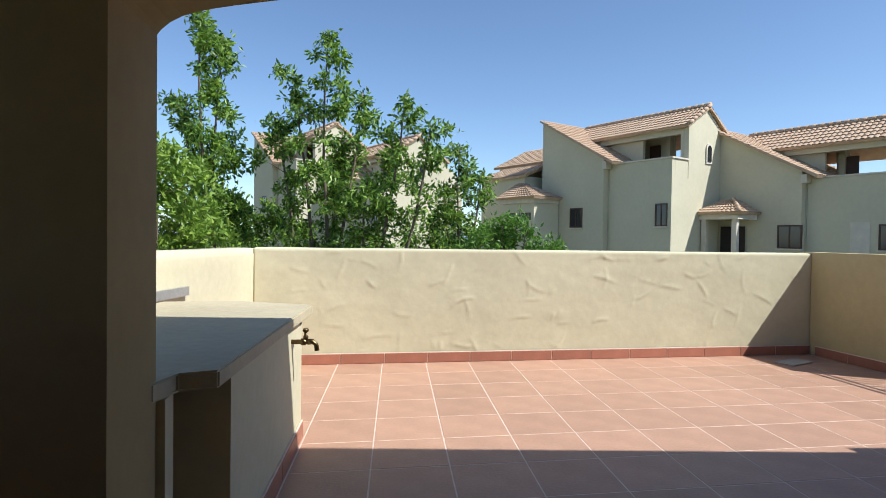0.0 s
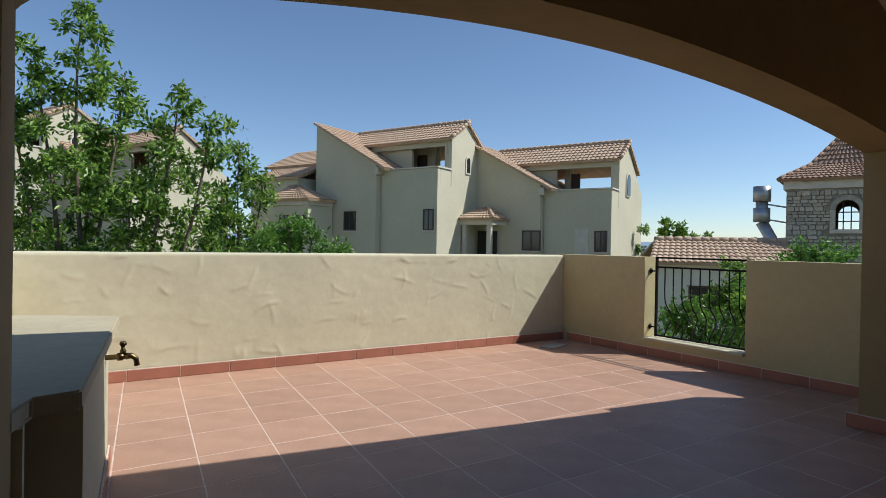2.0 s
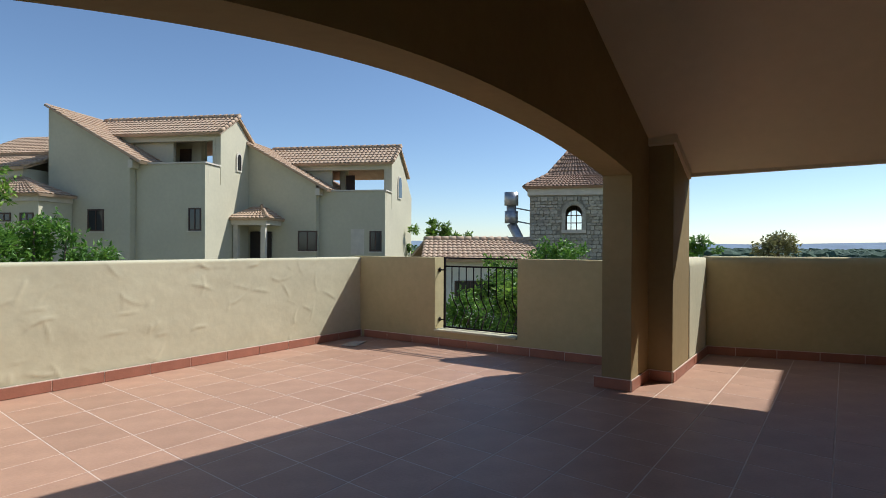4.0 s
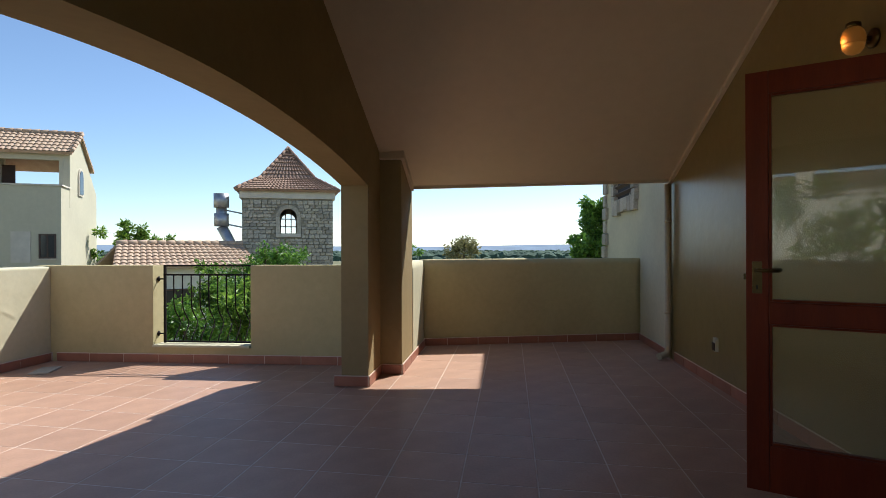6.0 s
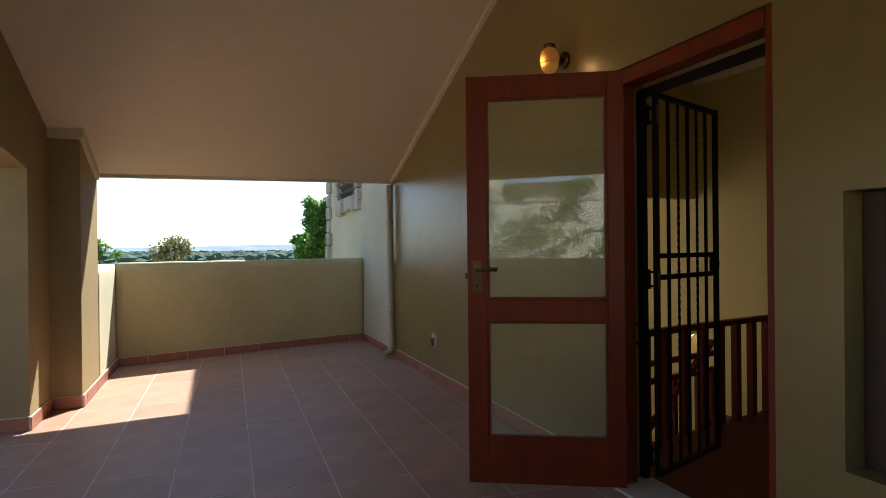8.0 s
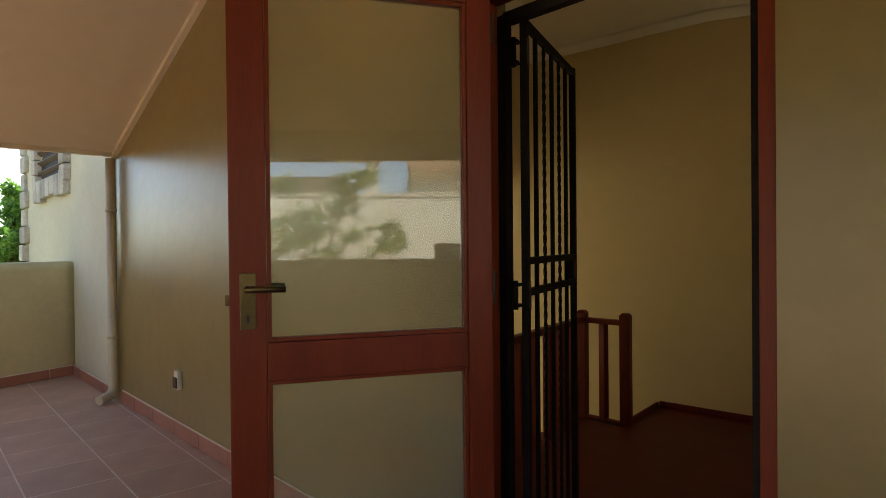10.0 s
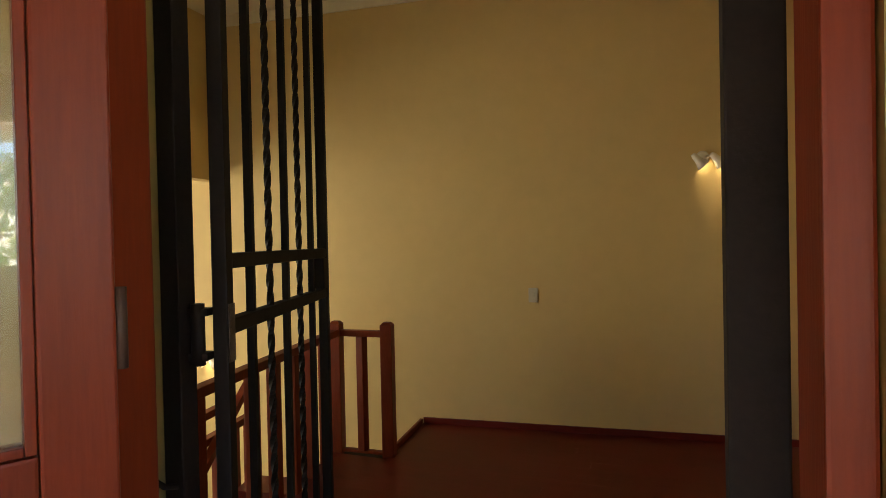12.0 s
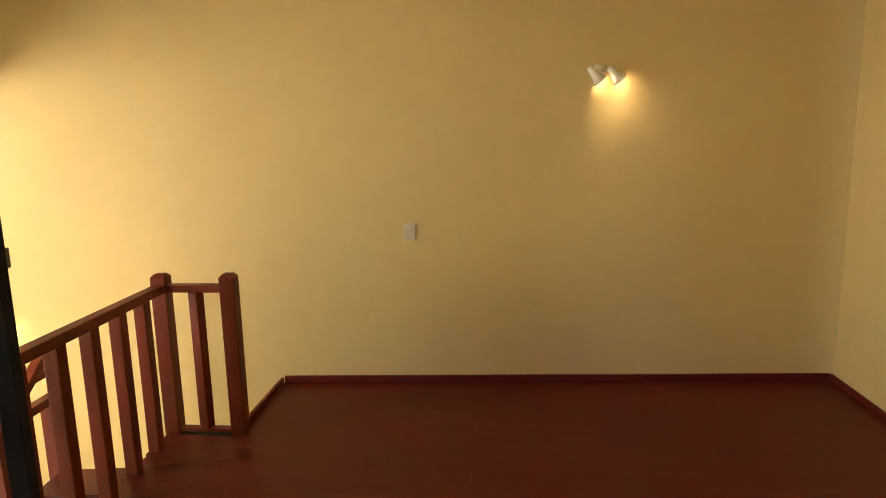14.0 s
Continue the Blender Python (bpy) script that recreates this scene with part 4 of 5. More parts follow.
    bm = slab([(-3.05, -0.42, 4.1), (-2.85, -0.42, 4.1), (-2.85, -0.42, 4.42), (-3.05, -0.42, 4.42)], v3 * 0.4)
    part("corbel", bm, TRIM, h)
    # windows
    house_window(h, W(-0.43, 0.0, 2.09), HU, 0.68, 1.12, -HV)
    if porch:
        house_window(h, W(-3.45, -0.3, 2.09), HU, 1.1, 1.12, -HV)
    else:
        house_window(h, W(-4.55, -0.3, 2.05), HU, 0.92, 1.1, -HV)
    if porch:
        part("wall_panel", slab([(-1.55, -0.03, 1.5), (-0.95, -0.03, 1.5), (-0.95, -0.03, 2.62), (-1.55, -0.03, 2.62)], v3 * 0.03), TRIM, h, "pale panel beside the window")
        # flat near-black panel stands for the entrance's shade
        pr = part("porch", slab([(-6.1, -0.42, gz), (-5.1, -0.42, gz), (-5.1, -0.42, 2.5), (-6.1, -0.42, 2.5)], v3 * 0.05), DARK, h, "flat dark panel standing for the shaded entrance")
        for u in (-6.2, -4.95):
            part("column", slab([(u, -1.7, gz), (u + 0.2, -1.7, gz), (u + 0.2, -1.7, 2.75), (u, -1.7, 2.75)], v3 * 0.2), TRIM, pr)
        part("entablature", slab([(-6.35, -1.8, 2.75), (-4.65, -1.8, 2.75), (-4.65, -1.8, 3.0), (-6.35, -1.8, 3.0)], v3 * 1.45), TRIM, pr)
        roof_sheet("porch_roof", W(-6.45, -1.95, 3.0), W(-4.5, -1.95, 3.0), W(-5.3, -0.9, 3.55), W(-5.7, -0.9, 3.55), pr)
        roof_sheet("porch_roof", W(-4.5, -1.95, 3.0), W(-4.5, -0.35, 3.0), W(-5.3, -0.6, 3.55), W(-5.3, -0.9, 3.55), pr)
        ridge_caps(W(-4.5, -1.95, 3.02), W(-5.3, -0.9, 3.57), pr, 0.09)
    if wing:
        # lower wing and entrance at the far end
        part("wing", slab([(-11.6, 1.2, gz), (-6.75, 1.2, gz), (-6.75, 1.2, 5.0), (-11.6, 1.2, 5.0)], v3 * 4), HOUSE, h)
        part("wing_front", slab([(-10.6, -0.9, gz), (-7.3, -0.9, gz), (-7.3, -0.9, 4.1), (-10.6, -0.9, 4.1)], v3 * 2.0), HOUSE, h)
        roof_sheet("wing_front_roof", W(-10.8, -1.1, 4.1), W(-7.1, -1.1, 4.1), W(-7.1, 1.15, 4.95), W(-10.8, 1.15, 4.95), h)
        ridge_caps(W(-7.1, -1.1, 4.14), W(-7.1, 1.15, 4.99), h, 0.1)
        roof_sheet("wing_roof", W(-11.8, 0.9, 5.0), W(-6.75, 0.9, 5.0), W(-6.75, 3.4, 6.2), W(-11.8, 3.4, 6.2), h)
        part("entrance", slab([(-7.6, -1.9, gz), (-5.6, -1.9, gz), (-5.6, -1.9, 2.7), (-7.6, -1.9, 2.7)], v3 * 1.55), HOUSE, h)
        part("entrance_cornice", slab([(-7.75, -2.0, 2.705), (-5.5, -2.0, 2.705), (-5.5, -2.0, 2.95), (-7.75, -2.0, 2.95)], v3 * 1.6), TRIM, h)
        roof_sheet("entrance_roof", W(-5.3, -0.4, 2.95), W(-5.3, -2.2, 2.95), W(-7.0, -1.3, 3.7), W(-7.0, -1.2, 3.7), h)
        roof_sheet("entrance_roof", W(-7.9, -2.2, 2.95), W(-5.3, -2.2, 2.95), W(-7.0, -1.25, 3.7), W(-7.4, -1.25, 3.7), h)
        for u in (-7.1, -6.1):
            house_window(h, W(u, -1.9, 2.1), HU, 0.75, 0.42, -HV)
    return h


townhouse("beige townhouse with clay tile roofs and a roofed balcony", porch=False, wing=True)
LOC.update(u=6.25, v=3.7, z=-0.8)
townhouse("beige townhouse with clay tile roofs and a columned entrance")
LOC.update(u=-12.3, v=-6.15, z=-0.2)
townhouse("pale townhouse half hidden behind trees", porch=False)
LOC.update(u=-17.5, v=-8.5, z=1.0)
townhouse("pale townhouse half hidden behind trees", porch=False)
LOC.update(u=0, v=0, z=0)


def polar(az, d, z=0.0, o=(0.0, 0.8)):
    a = radians(az)
    return Vector((o[0] + d * math.sin(a), o[1] + d * math.cos(a), z))


# stone tower with a bell roof
TD = 31.0
tc = polar(69.25, TD + 2)
ang = radians(90 - 69.4)
tu, tv = Vector((math.cos(ang - math.pi / 2), math.sin(ang - math.pi / 2), 0)), Vector((math.cos(ang), math.sin(ang), 0))
tower = thing("stone_tower", "square grey stone tower with a flared clay tile roof", "tower")
hw = 2.27
ZT = 1.21 + TD * math.tan(radians(4.95))


def T(a, b, z):
    return tc + tu * a + tv * b + Vector((0, 0, z))


aw, az0, az1 = 0.42, 2.1, 2.95


def tower_face(f, at):
    """One wall with an arched opening; at(a, depth, z) gives its points."""
    bm = bmesh.new()
    th = 0.35
    for a0, a1, z0, z1 in ((-hw, -aw, GZ, ZT), (aw, hw, GZ, ZT), (-aw, aw, GZ, az0)):
        prism([at(a0, 0, z0), at(a1, 0, z0), at(a1, 0, z1), at(a0, 0, z1)], at(0, th, 0) - at(0, 0, 0), bm)
    pts = [at(aw * math.cos(t), 0, az1 + aw * math.sin(t)) for t in [math.pi * k / 12 for k in range(13)]] + [at(-aw, 0, ZT), at(aw, 0, ZT)]
    prism(pts, at(0, th, 0) - at(0, 0, 0), bm)
    return part("tower_wall", bm, MORTAR, tower)


tower_face(0, lambda a, d, z: T(a, -hw + d, z))
tower_face(1, lambda a, d, z: T(a, hw - d, z))
for s in (-1, 1):
    part("tower_wall", prism([T(s * hw, -hw + 0.36, GZ), T(s * hw, hw - 0.36, GZ), T(s * hw, hw - 0.36, ZT), T(s * hw, -hw + 0.36, ZT)], -tu * s * 0.35), MORTAR, tower)
part("cornice", prism([T(-hw - 0.12, -hw - 0.12, ZT + 0.002), T(hw + 0.12, -hw - 0.12, ZT + 0.002), T(hw + 0.12, hw + 0.12, ZT + 0.002), T(-hw - 0.12, hw + 0.12, ZT + 0.002)], (0, 0, 0.4)), TRIM, tower)
r0, r1 = hw + 0.32, hw * 0.62
zr0, zr1, zr2 = ZT + 0.42, ZT + 1.15, 1.21 + TD * math.tan(radians(9.9)) + 0.25
cs = [(-1, -1), (1, -1), (1, 1), (-1, 1)]
for i in range(4):
    a, b = cs[i], cs[(i + 1) % 4]
    roof_sheet("roof_skirt", T(a[0] * r0, a[1] * r0, zr0), T(b[0] * r0, b[1] * r0, zr0), T(b[0] * r1, b[1] * r1, zr1), T(a[0] * r1, a[1] * r1, zr1), tower, 0.2, 0.3, ROOF_DARK)
    roof_sheet("roof_spire", T(a[0] * r1, a[1] * r1, zr1), T(b[0] * r1, b[1] * r1, zr1), T(b[0] * 0.03, b[1] * 0.03, zr2), T(a[0] * 0.03, a[1] * 0.03, zr2), tower, 0.2, 0.3, ROOF_DARK)
    ridge_caps(T(a[0] * r1, a[1] * r1, zr1), T(0, 0, zr2), tower, 0.1, ROOF_DARK)
    ridge_caps(T(a[0] * r0, a[1] * r0, zr0), T(a[0] * r1, a[1] * r1, zr1), tower, 0.1, ROOF_DARK)
# arched surround and window bars
bm = None
for k in range(12):
    t0, t1 = math.pi * k / 12, math.pi * (k + 0.94) / 12
    bm = prism([T(q * math.cos(t), -hw - 0.09, az1 + q * math.sin(t)) for q, t in ((aw, t0), (aw + 0.2, t0), (aw + 0.2, t1), (aw, t1))], tv * 0.1, bm)
part("window_arch", bm, STONE, tower)
part("window_sill", prism([T(-aw - 0.2, -hw - 0.12, az0 - 0.18), T(aw + 0.2, -hw - 0.12, az0 - 0.18), T(aw + 0.2, -hw - 0.12, az0 - 0.02), T(-aw - 0.2, -hw - 0.12, az0 - 0.02)], tv * 0.3), TRIM, tower)
for s in (-1, 1):
    part("window_jamb", prism([T(s * aw, -hw - 0.09, az0 - 0.015), T(s * (aw + 0.2), -hw - 0.09, az0 - 0.015), T(s * (aw + 0.2), -hw - 0.09, az1 - 0.005), T(s * aw, -hw - 0.09, az1 - 0.005)], tv * 0.1), STONE, tower)
for a in (-0.14, 0.14):
    part("window_bar", tube([T(a, -hw + 0.2, az0), T(a, -hw + 0.2, az1 + 0.36)], 0.025, 4), WINFRAME, tower)
for z in (2.45, 2.85):
    part("window_bar", tube([T(-aw, -hw + 0.2, z), T(aw, -hw + 0.2, z)], 0.025, 4), WINFRAME, tower)

# metal flue beside the tower
flue = thing("metal_flue", "galvanised chimney flue bracketed to the tower", "flue")
f0 = T(-hw - 0.55, -hw + 0.2, 0)
for pts, r in (([(0, 0, 4.3), (0, 0, 5.0)], 0.38), ([(0, 0, 3.4), (0, 0, 4.3)], 0.26), ([(0, 0, 3.35), (0, 0, 4.0)], 0.36)):
    part("flue_section", tube([f0 - tu * 0.45 + Vector(p) + Vector((0, 0, -0.9)) for p in pts], r, 14), STEEL, flue)
part("flue_bend", tube([f0 - tu * 0.45 + Vector((0, 0, 2.45)), f0 + tu * 0.1 + Vector((0, 0, 1.4)), f0 + tu * 0.15 + Vector((0, 0, -2.9))], [0.26, 0.26, 0.28], 14), STEEL, flue)
for z in (2.6, 3.3):
    part("bracket", tube([f0 - tu * 0.4 + Vector((0, 0, z)), T(-hw + 0.05, -hw + 0.2, z - 0.2)], 0.04, 6), STEEL, flue)

# low house with a clay roof in front of the tower
low = thing("low_house", "low white-walled house with a clay tile roof", "house")
la, lb = polar(54.3, 26), polar(66.5, 27.5)
ld = (lb - la).normalized()
lo_n = Vector((-ld.y, ld.x, 0))
if lo_n.dot(la) < 0:
    lo_n = -lo_n
ez, rz = 0.55, 1.50
part("wall", prism([la + ld * 0.4 + lo_n * 0.4 + Vector((0, 0, GZ)), lb + lo_n * 0.4 + Vector((0, 0, GZ)), lb + lo_n * 0.4 + Vector((0, 0, ez)), la + ld * 0.4 + lo_n * 0.4 + Vector((0, 0, ez))], lo_n * 3.6), HOUSE_W, low)
roof_sheet("roof", la + Vector((0, 0, ez)), lb + Vector((0, 0, ez)), lb + lo_n * 2.2 + Vector((0, 0, rz)), la + ld * 0.5 + lo_n * 2.2 + Vector((0, 0, rz)), low)
roof_sheet("roof", lb + lo_n * 4.4 + Vector((0, 0, ez)), la + lo_n * 4.4 + Vector((0, 0, ez)), la + ld * 0.5 + lo_n * 2.2 + Vector((0, 0, rz)), lb + lo_n * 2.2 + Vector((0, 0, rz)), low)
ridge_caps(la + ld * 0.5 + lo_n * 2.2 + Vector((0, 0, rz + 0.03)), lb + lo_n * 2.2 + Vector((0, 0, rz + 0.03)), low)
house_window(low, la + ld * 2.4 + lo_n * 0.4 + Vector((0, 0, -0.9)), (ld.x, ld.y), 1.5, 1.0, (-lo_n.x, -lo_n.y))

# white house to the west, mirrored in the door glass
wh = thing("white_house", "white-walled house with a clay roof and a balcony", "house")
WO = pose(-14.67, 5.38, 0, 0, 0, 71)


def wbox(name, lo, hi, material, bevel=0.0):
    return part(name, box(lo, hi, bevel, None, WO), material, wh)


wbox("wall", (-8, 0, GZ), (9, 5, 2.9), HOUSE_W)
wbox("parapet_cap", (-8.05, -0.06, 2.905), (9.05, 0.2, 3.02), TRIM)
wbox("upper_wall", (-8, 2.2, 2.9), (-1.5, 5, 4.1), HOUSE_W)
wbox("upper_wall", (1.0, 2.6, 2.9), (8.5, 5, 3.9), HOUSE_W)
wbox("pillar", (-0.2, 0.3, 3.021), (0.25, 0.7, 4.2), HOUSE_W)
wbox("pillar", (3.6, 0.3, 3.021), (4.05, 0.7, 4.2), HOUSE_W)
wbox("beam", (-0.3, 0.2, 4.2), (8.5, 0.8, 4.5), HOUSE_W)
roof_sheet("roof", WO @ Vector((-0.6, -0.1, 4.5)), WO @ Vector((8.7, -0.1, 4.5)), WO @ Vector((8.7, 3.2, 5.9)), WO @ Vector((-0.6, 3.2, 5.9)), wh)
roof_sheet("roof", WO @ Vector((-8.2, 1.6, 4.0)), WO @ Vector((-1.4, 1.6, 4.0)), WO @ Vector((-1.4, 4.5, 5.0)), WO @ Vector((-8.2, 4.5, 5.0)), wh)
house_window(wh, WO @ Vector((-2.6, 0, 0.9)), (0.3256, 0.9455), 0.9, 0.7, (0.9455, -0.3256))
for i in range(9):
    wbox("balcony_bar", (-5.2 + 0.16 * i, -0.08, 2.0), (-5.17 + 0.16 * i, -0.05, 2.9), IRON)
wbox("balcony_rail", (-5.25, -0.085, 2.905), (-3.85, -0.061, 2.95), IRON)

# louvred window with a stone surround on the far house wall
lou = thing("window_2", "brown louvred window with a rough stone surround", "window")
lou["kind"] = "structure"
wx0, wx1, wz0, wz1 = 8.12, 9.25, 1.98, 3.0
for i in range(9):
    z = wz0 + 0.02 + i * (wz1 - wz0) / 9
    b = box((wx0, -0.03, -0.008), (wx1, 0.03, 0.008))
    b.transform(pose(0, -0.965, z + 0.05, 35, 0, 0))
    part("slat", b, WINFRAME, lou)
# near-black sheet for the shade behind the slats
part("backing", box((wx0, -0.995, wz0), (wx1, -0.985, wz1)), DARK, lou)
random.seed(5)
for i in range(7):
    for x in (wx0 - 0.11, wx1 + 0.11):
        z = wz0 - 0.1 + i * 0.17
        part("surround_stone", box((x - 0.1, -0.99, z), (x + 0.1, -0.93 + random.uniform(-0.01, 0.02), z + 0.16), 0.015), STONE, lou)
for i in range(7):
    x = wx0 - 0.18 + i * 0.215
    part("surround_stone", box((x, -0.99, wz0 - 0.2 - random.uniform(0, 0.06)), (x + 0.2, -0.92, wz0 - 0.01), 0.015), STONE, lou)
quoin = thing("corner_stones", "rough stone corner blocks of the house wall", "quoins")
quoin["kind"] = "structure"
for i in range(28):
    z = -2.9 + i * 0.22
    w = 0.28 if i % 2 else 0.18
    part("stone", box((10.3 - w, -1.0, z), (10.33 + random.uniform(0, 0.03), -0.945 + random.uniform(0, 0.03), z + 0.205), 0.02), STONE, quoin)


# ---- trees ----
def leaf_mesh(name, centres, material, size, parent, seed, density, spread, kind=""):
    """Leaves in small sprays round given twig ends: each leaf a folded blade."""
    rng = np.random.default_rng(seed)
    verts, faces = [], []
    for c, r in centres:
        for _ in range(int(density * r * r * 600)):
            v = rng.normal(size=3)
            v /= np.linalg.norm(v)
            p = np.array(c) + v * r * rng.uniform(0.1, 1.0) * np.array((1, 1, 0.8))
            d0 = v * 0.7 + rng.normal(size=3) * 0.5 + np.array((0, 0, -0.15))
            for _k in range(5):
                d = d0 + rng.normal(size=3) * 0.55
                d /= np.linalg.norm(d)
                s = np.cross(d, rng.normal(size=3))
                s /= np.linalg.norm(s) + 1e-6
                n = np.cross(d, s)
                q = p + rng.normal(size=3) * spread
                ln = size * rng.uniform(0.7, 1.25)
                w = ln * 0.21
                b = len(verts)
                verts += [tuple(q), tuple(q + d * ln * 0.45 + s * w + n * w * 0.4), tuple(q + d * ln), tuple(q + d * ln * 0.45 - s * w + n * w * 0.4)]
                faces += [(b, b + 1, b + 2), (b, b + 2, b + 3)]
    me = bpy.data.meshes.new(name)
    me.from_pydata(verts, [], faces)
    me.materials.append(material)
    ob = new(name, me)
    ob.parent = parent
    if kind:
        ob["kind"] = kind
    return ob


def tree(at, stems, label, material=None, seed=1, size=0.115, density=1.0, trunk=0.07, spread=0.05, name="tree"):
    """stems: (dx, dy, top z, clump radius) of each leader; clumps sit along its upper part."""
    rng = random.Random(seed)
    t = thing(name, label, "tree" if name == "tree" else "bush")
    base = Vector((at[0], at[1], GZ))
    bm, centres = None, []
    for dx, dy, zt, r in stems:
        top_p = Vector((at[0] + dx, at[1] + dy, zt))
        pts, rad = [], []
        for k in range(8):
            s = k / 7
            p = base.lerp(top_p, s)
            p.x += math.sin(s * 5 + dx * 3) * 0.12 * s * (1 - s) * 4
            p.y += math.cos(s * 4 + dy * 3) * 0.12 * s * (1 - s) * 4 - dx * 0.1 * s * (1 - s)
            pts.append(p)
            rad.append(trunk * (1 - s * 0.86))
        bm = tube(pts, rad, 7, bm)
        h = zt - GZ
        n = max(4, int(h * 1.75))
        for k in range(n):
            s = 0.34 + 0.64 * (k + rng.uniform(0.1, 0.9)) / n
            i = min(6, int(s * 7))
            p = pts[i].lerp(pts[i + 1], s * 7 - i)
            reach = r * (1.25 - s * 0.75) * rng.uniform(0.6, 1.5)
            a = rng.uniform(0, 6.28)
            e = p + Vector((math.cos(a) * reach * 1.35, math.sin(a) * reach * 1.35, reach * rng.uniform(0.15, 0.8)))
            bm = tube([p, p.lerp(e, 0.5) + Vector((0, 0, reach * 0.06)), e], [trunk * 0.3 * (1.1 - s), trunk * 0.2 * (1.1 - s), 0.006], 5, bm)
            cr = rng.uniform(0.13, 0.26) * (0.72 + r * 0.35)
            centres.append((tuple(e), cr))
            if rng.random() < 0.55:
                m_ = p.lerp(e, 0.55)
                centres.append(((m_.x + rng.uniform(-.2, .2), m_.y + rng.uniform(-.2, .2), m_.z + rng.uniform(-.1, .25)), cr * 0.75))
        for s in (0.6, 0.68, 0.75, 0.82, 0.88):
            i = min(6, int(s * 7))
            p = pts[i].lerp(pts[i + 1], s * 7 - i)
            centres.append(((p.x + rng.uniform(-0.16, 0.16), p.y + rng.uniform(-0.16, 0.16), p.z), rng.uniform(0.12, 0.21)))
        centres.append(((top_p.x, top_p.y, top_p.z - 0.15), 0.18 + r * 0.1))
        centres.append(((top_p.x + 0.08, top_p.y, top_p.z - 0.5), 0.22 + r * 0.14))
    part("trunk", bm, BARK, t)
    leaf_mesh("crown", centres, material or LEAF, size, t, seed, density, spread, "stuff")
    return t


O = (0.92, 0.65)


def rel(p, az, d):
    q = polar(az, d, 0, O)
    return q.x - p.x, q.y - p.y


def tree_at(az, d, stems, label, **kw):
    p = polar(az, d, 0, O)
    out = []
    for a, el, r in stems:
        dx, dy = rel(p, a, d + kw.get("depth", 0.0) * math.sin(a * 7))
        out.append((dx, dy, 1.18 + d * math.tan(radians(el)), r))
    kw.pop("depth", None)
    return tree(p, out, label, **kw)


tree_at(-0.6, 11.5, [(-0.3, 18.0, 0.42), (-3.6, 15.0, 0.5), (3.0, 14.6, 0.42), (-5.4, 11.0, 0.55), (1.2, 9.5, 0.55)], "tall slender multi-stemmed tree with glossy green leaves", seed=3, density=1.05, depth=0.8)
tree_at(3.2, 10.6, [(7.2, 13.8, 0.40), (5.6, 9.0, 0.5), (9.8, 10.6, 0.34), (3.6, 5.5, 0.6)], "leaning slender tree with glossy green leaves", seed=11, density=1.0, depth=0.8)
tree_at(-11.0, 12.0, [(-11.9, 18.3, 0.45), (-9.9, 17.6, 0.32), (-13.4, 12.5, 0.6), (-9.4, 8.5, 0.6)], "tall slender tree with glossy green leaves", seed=21, density=1.1, depth=0.8)
tree_at(12.6, 12.5, [(12.6, 9.0, 0.38), (11.0, 5.2, 0.5), (14.8, 6.4, 0.34)], "young tree with glossy green leaves and open branches", seed=31, density=1.0)
tree_at(-14.8, 8.5, [(-14.6, 7.5, 0.8), (-17, 9, 0.9), (-12.8, 3.0, 0.6)], "yellow-green leafy tree beside the parapet", seed=41, material=LEAF_Y, density=1.0, size=0.11)
tree_at(17.6, 11.0, [(17.0, 2.3, 0.55), (19.4, 1.6, 0.5), (15.6, 1.4, 0.6), (21.5, -0.2, 0.35)], "dense bright green bush behind the parapet", seed=51, material=LEAF_F, density=1.1, size=0.10, name="bush")
for i, (a, e) in enumerate(((-11, 2.4), (-6.0, 2.6), (9.8, 0.4))):
    tree_at(a, 12.5 + (i % 3), [(a - 1.8, e, 0.8), (a + 0.3, e + 0.8, 0.8), (a + 2.2, e - 0.4, 0.7)], "dense green bush behind the parapet", seed=61 + i, density=0.8, name="bush")
tree_at(65.0, 14.0, [(63.4, -0.8, 0.8), (64.8, 0.4, 0.9), (66.0, 0.3, 0.9), (67.2, -0.3, 0.8)], "rounded bright green tree below the terrace", seed=71, material=LEAF_F, density=0.9, size=0.115)
tree_at(57.0, 9.5, [(55.8, -4.5, 0.6), (57.6, -6.0, 0.5)], "bright green bush below the terrace", seed=75, material=LEAF_F, density=1.1, size=0.10, name="bush")
tree_at(63.0, 10.5, [(60.8, -4.0, 0.7), (63.0, -2.5, 0.8), (65.4, -3.5, 0.7)], "dark green bush below the terrace", seed=77, density=1.0, size=0.11, name="bush")
tree_at(55.0, 36.0, [(54.2, 2.0, 1.2), (55.6, 2.2, 1.2), (56.8, 1.2, 1.0)], "green tree beyond the low house", seed=81, density=0.6, size=0.22, trunk=0.15)
tree_at(99.4, 21.0, [(98.0, 1.2, 0.6), (98.8, 3.4, 0.6), (99.8, 4.8, 0.7), (101.2, 5.4, 1.0)], "green leafy tree beside the far house wall", seed=91, density=2.0, size=0.19, trunk=0.12, material=LEAF_F)
tree_at(86.2, 60.0, [(85.5, 0.7, 1.3), (86.4, 1.2, 1.4), (87.2, 0.6, 1.2)], "brownish open-crowned tree on the plain", seed=95, material=LEAF_B, density=0.25, size=0.36, trunk=0.25, spread=0.2)
tree_at(80.0, 34.0, [(79.2, 0.6, 0.9), (80.2, 1.0, 0.9)], "pale green tree beyond the low wall", seed=97, material=LEAF_F, density=0.5, size=0.22, trunk=0.15)
p = Vector((-5.72, 3.86, 0))
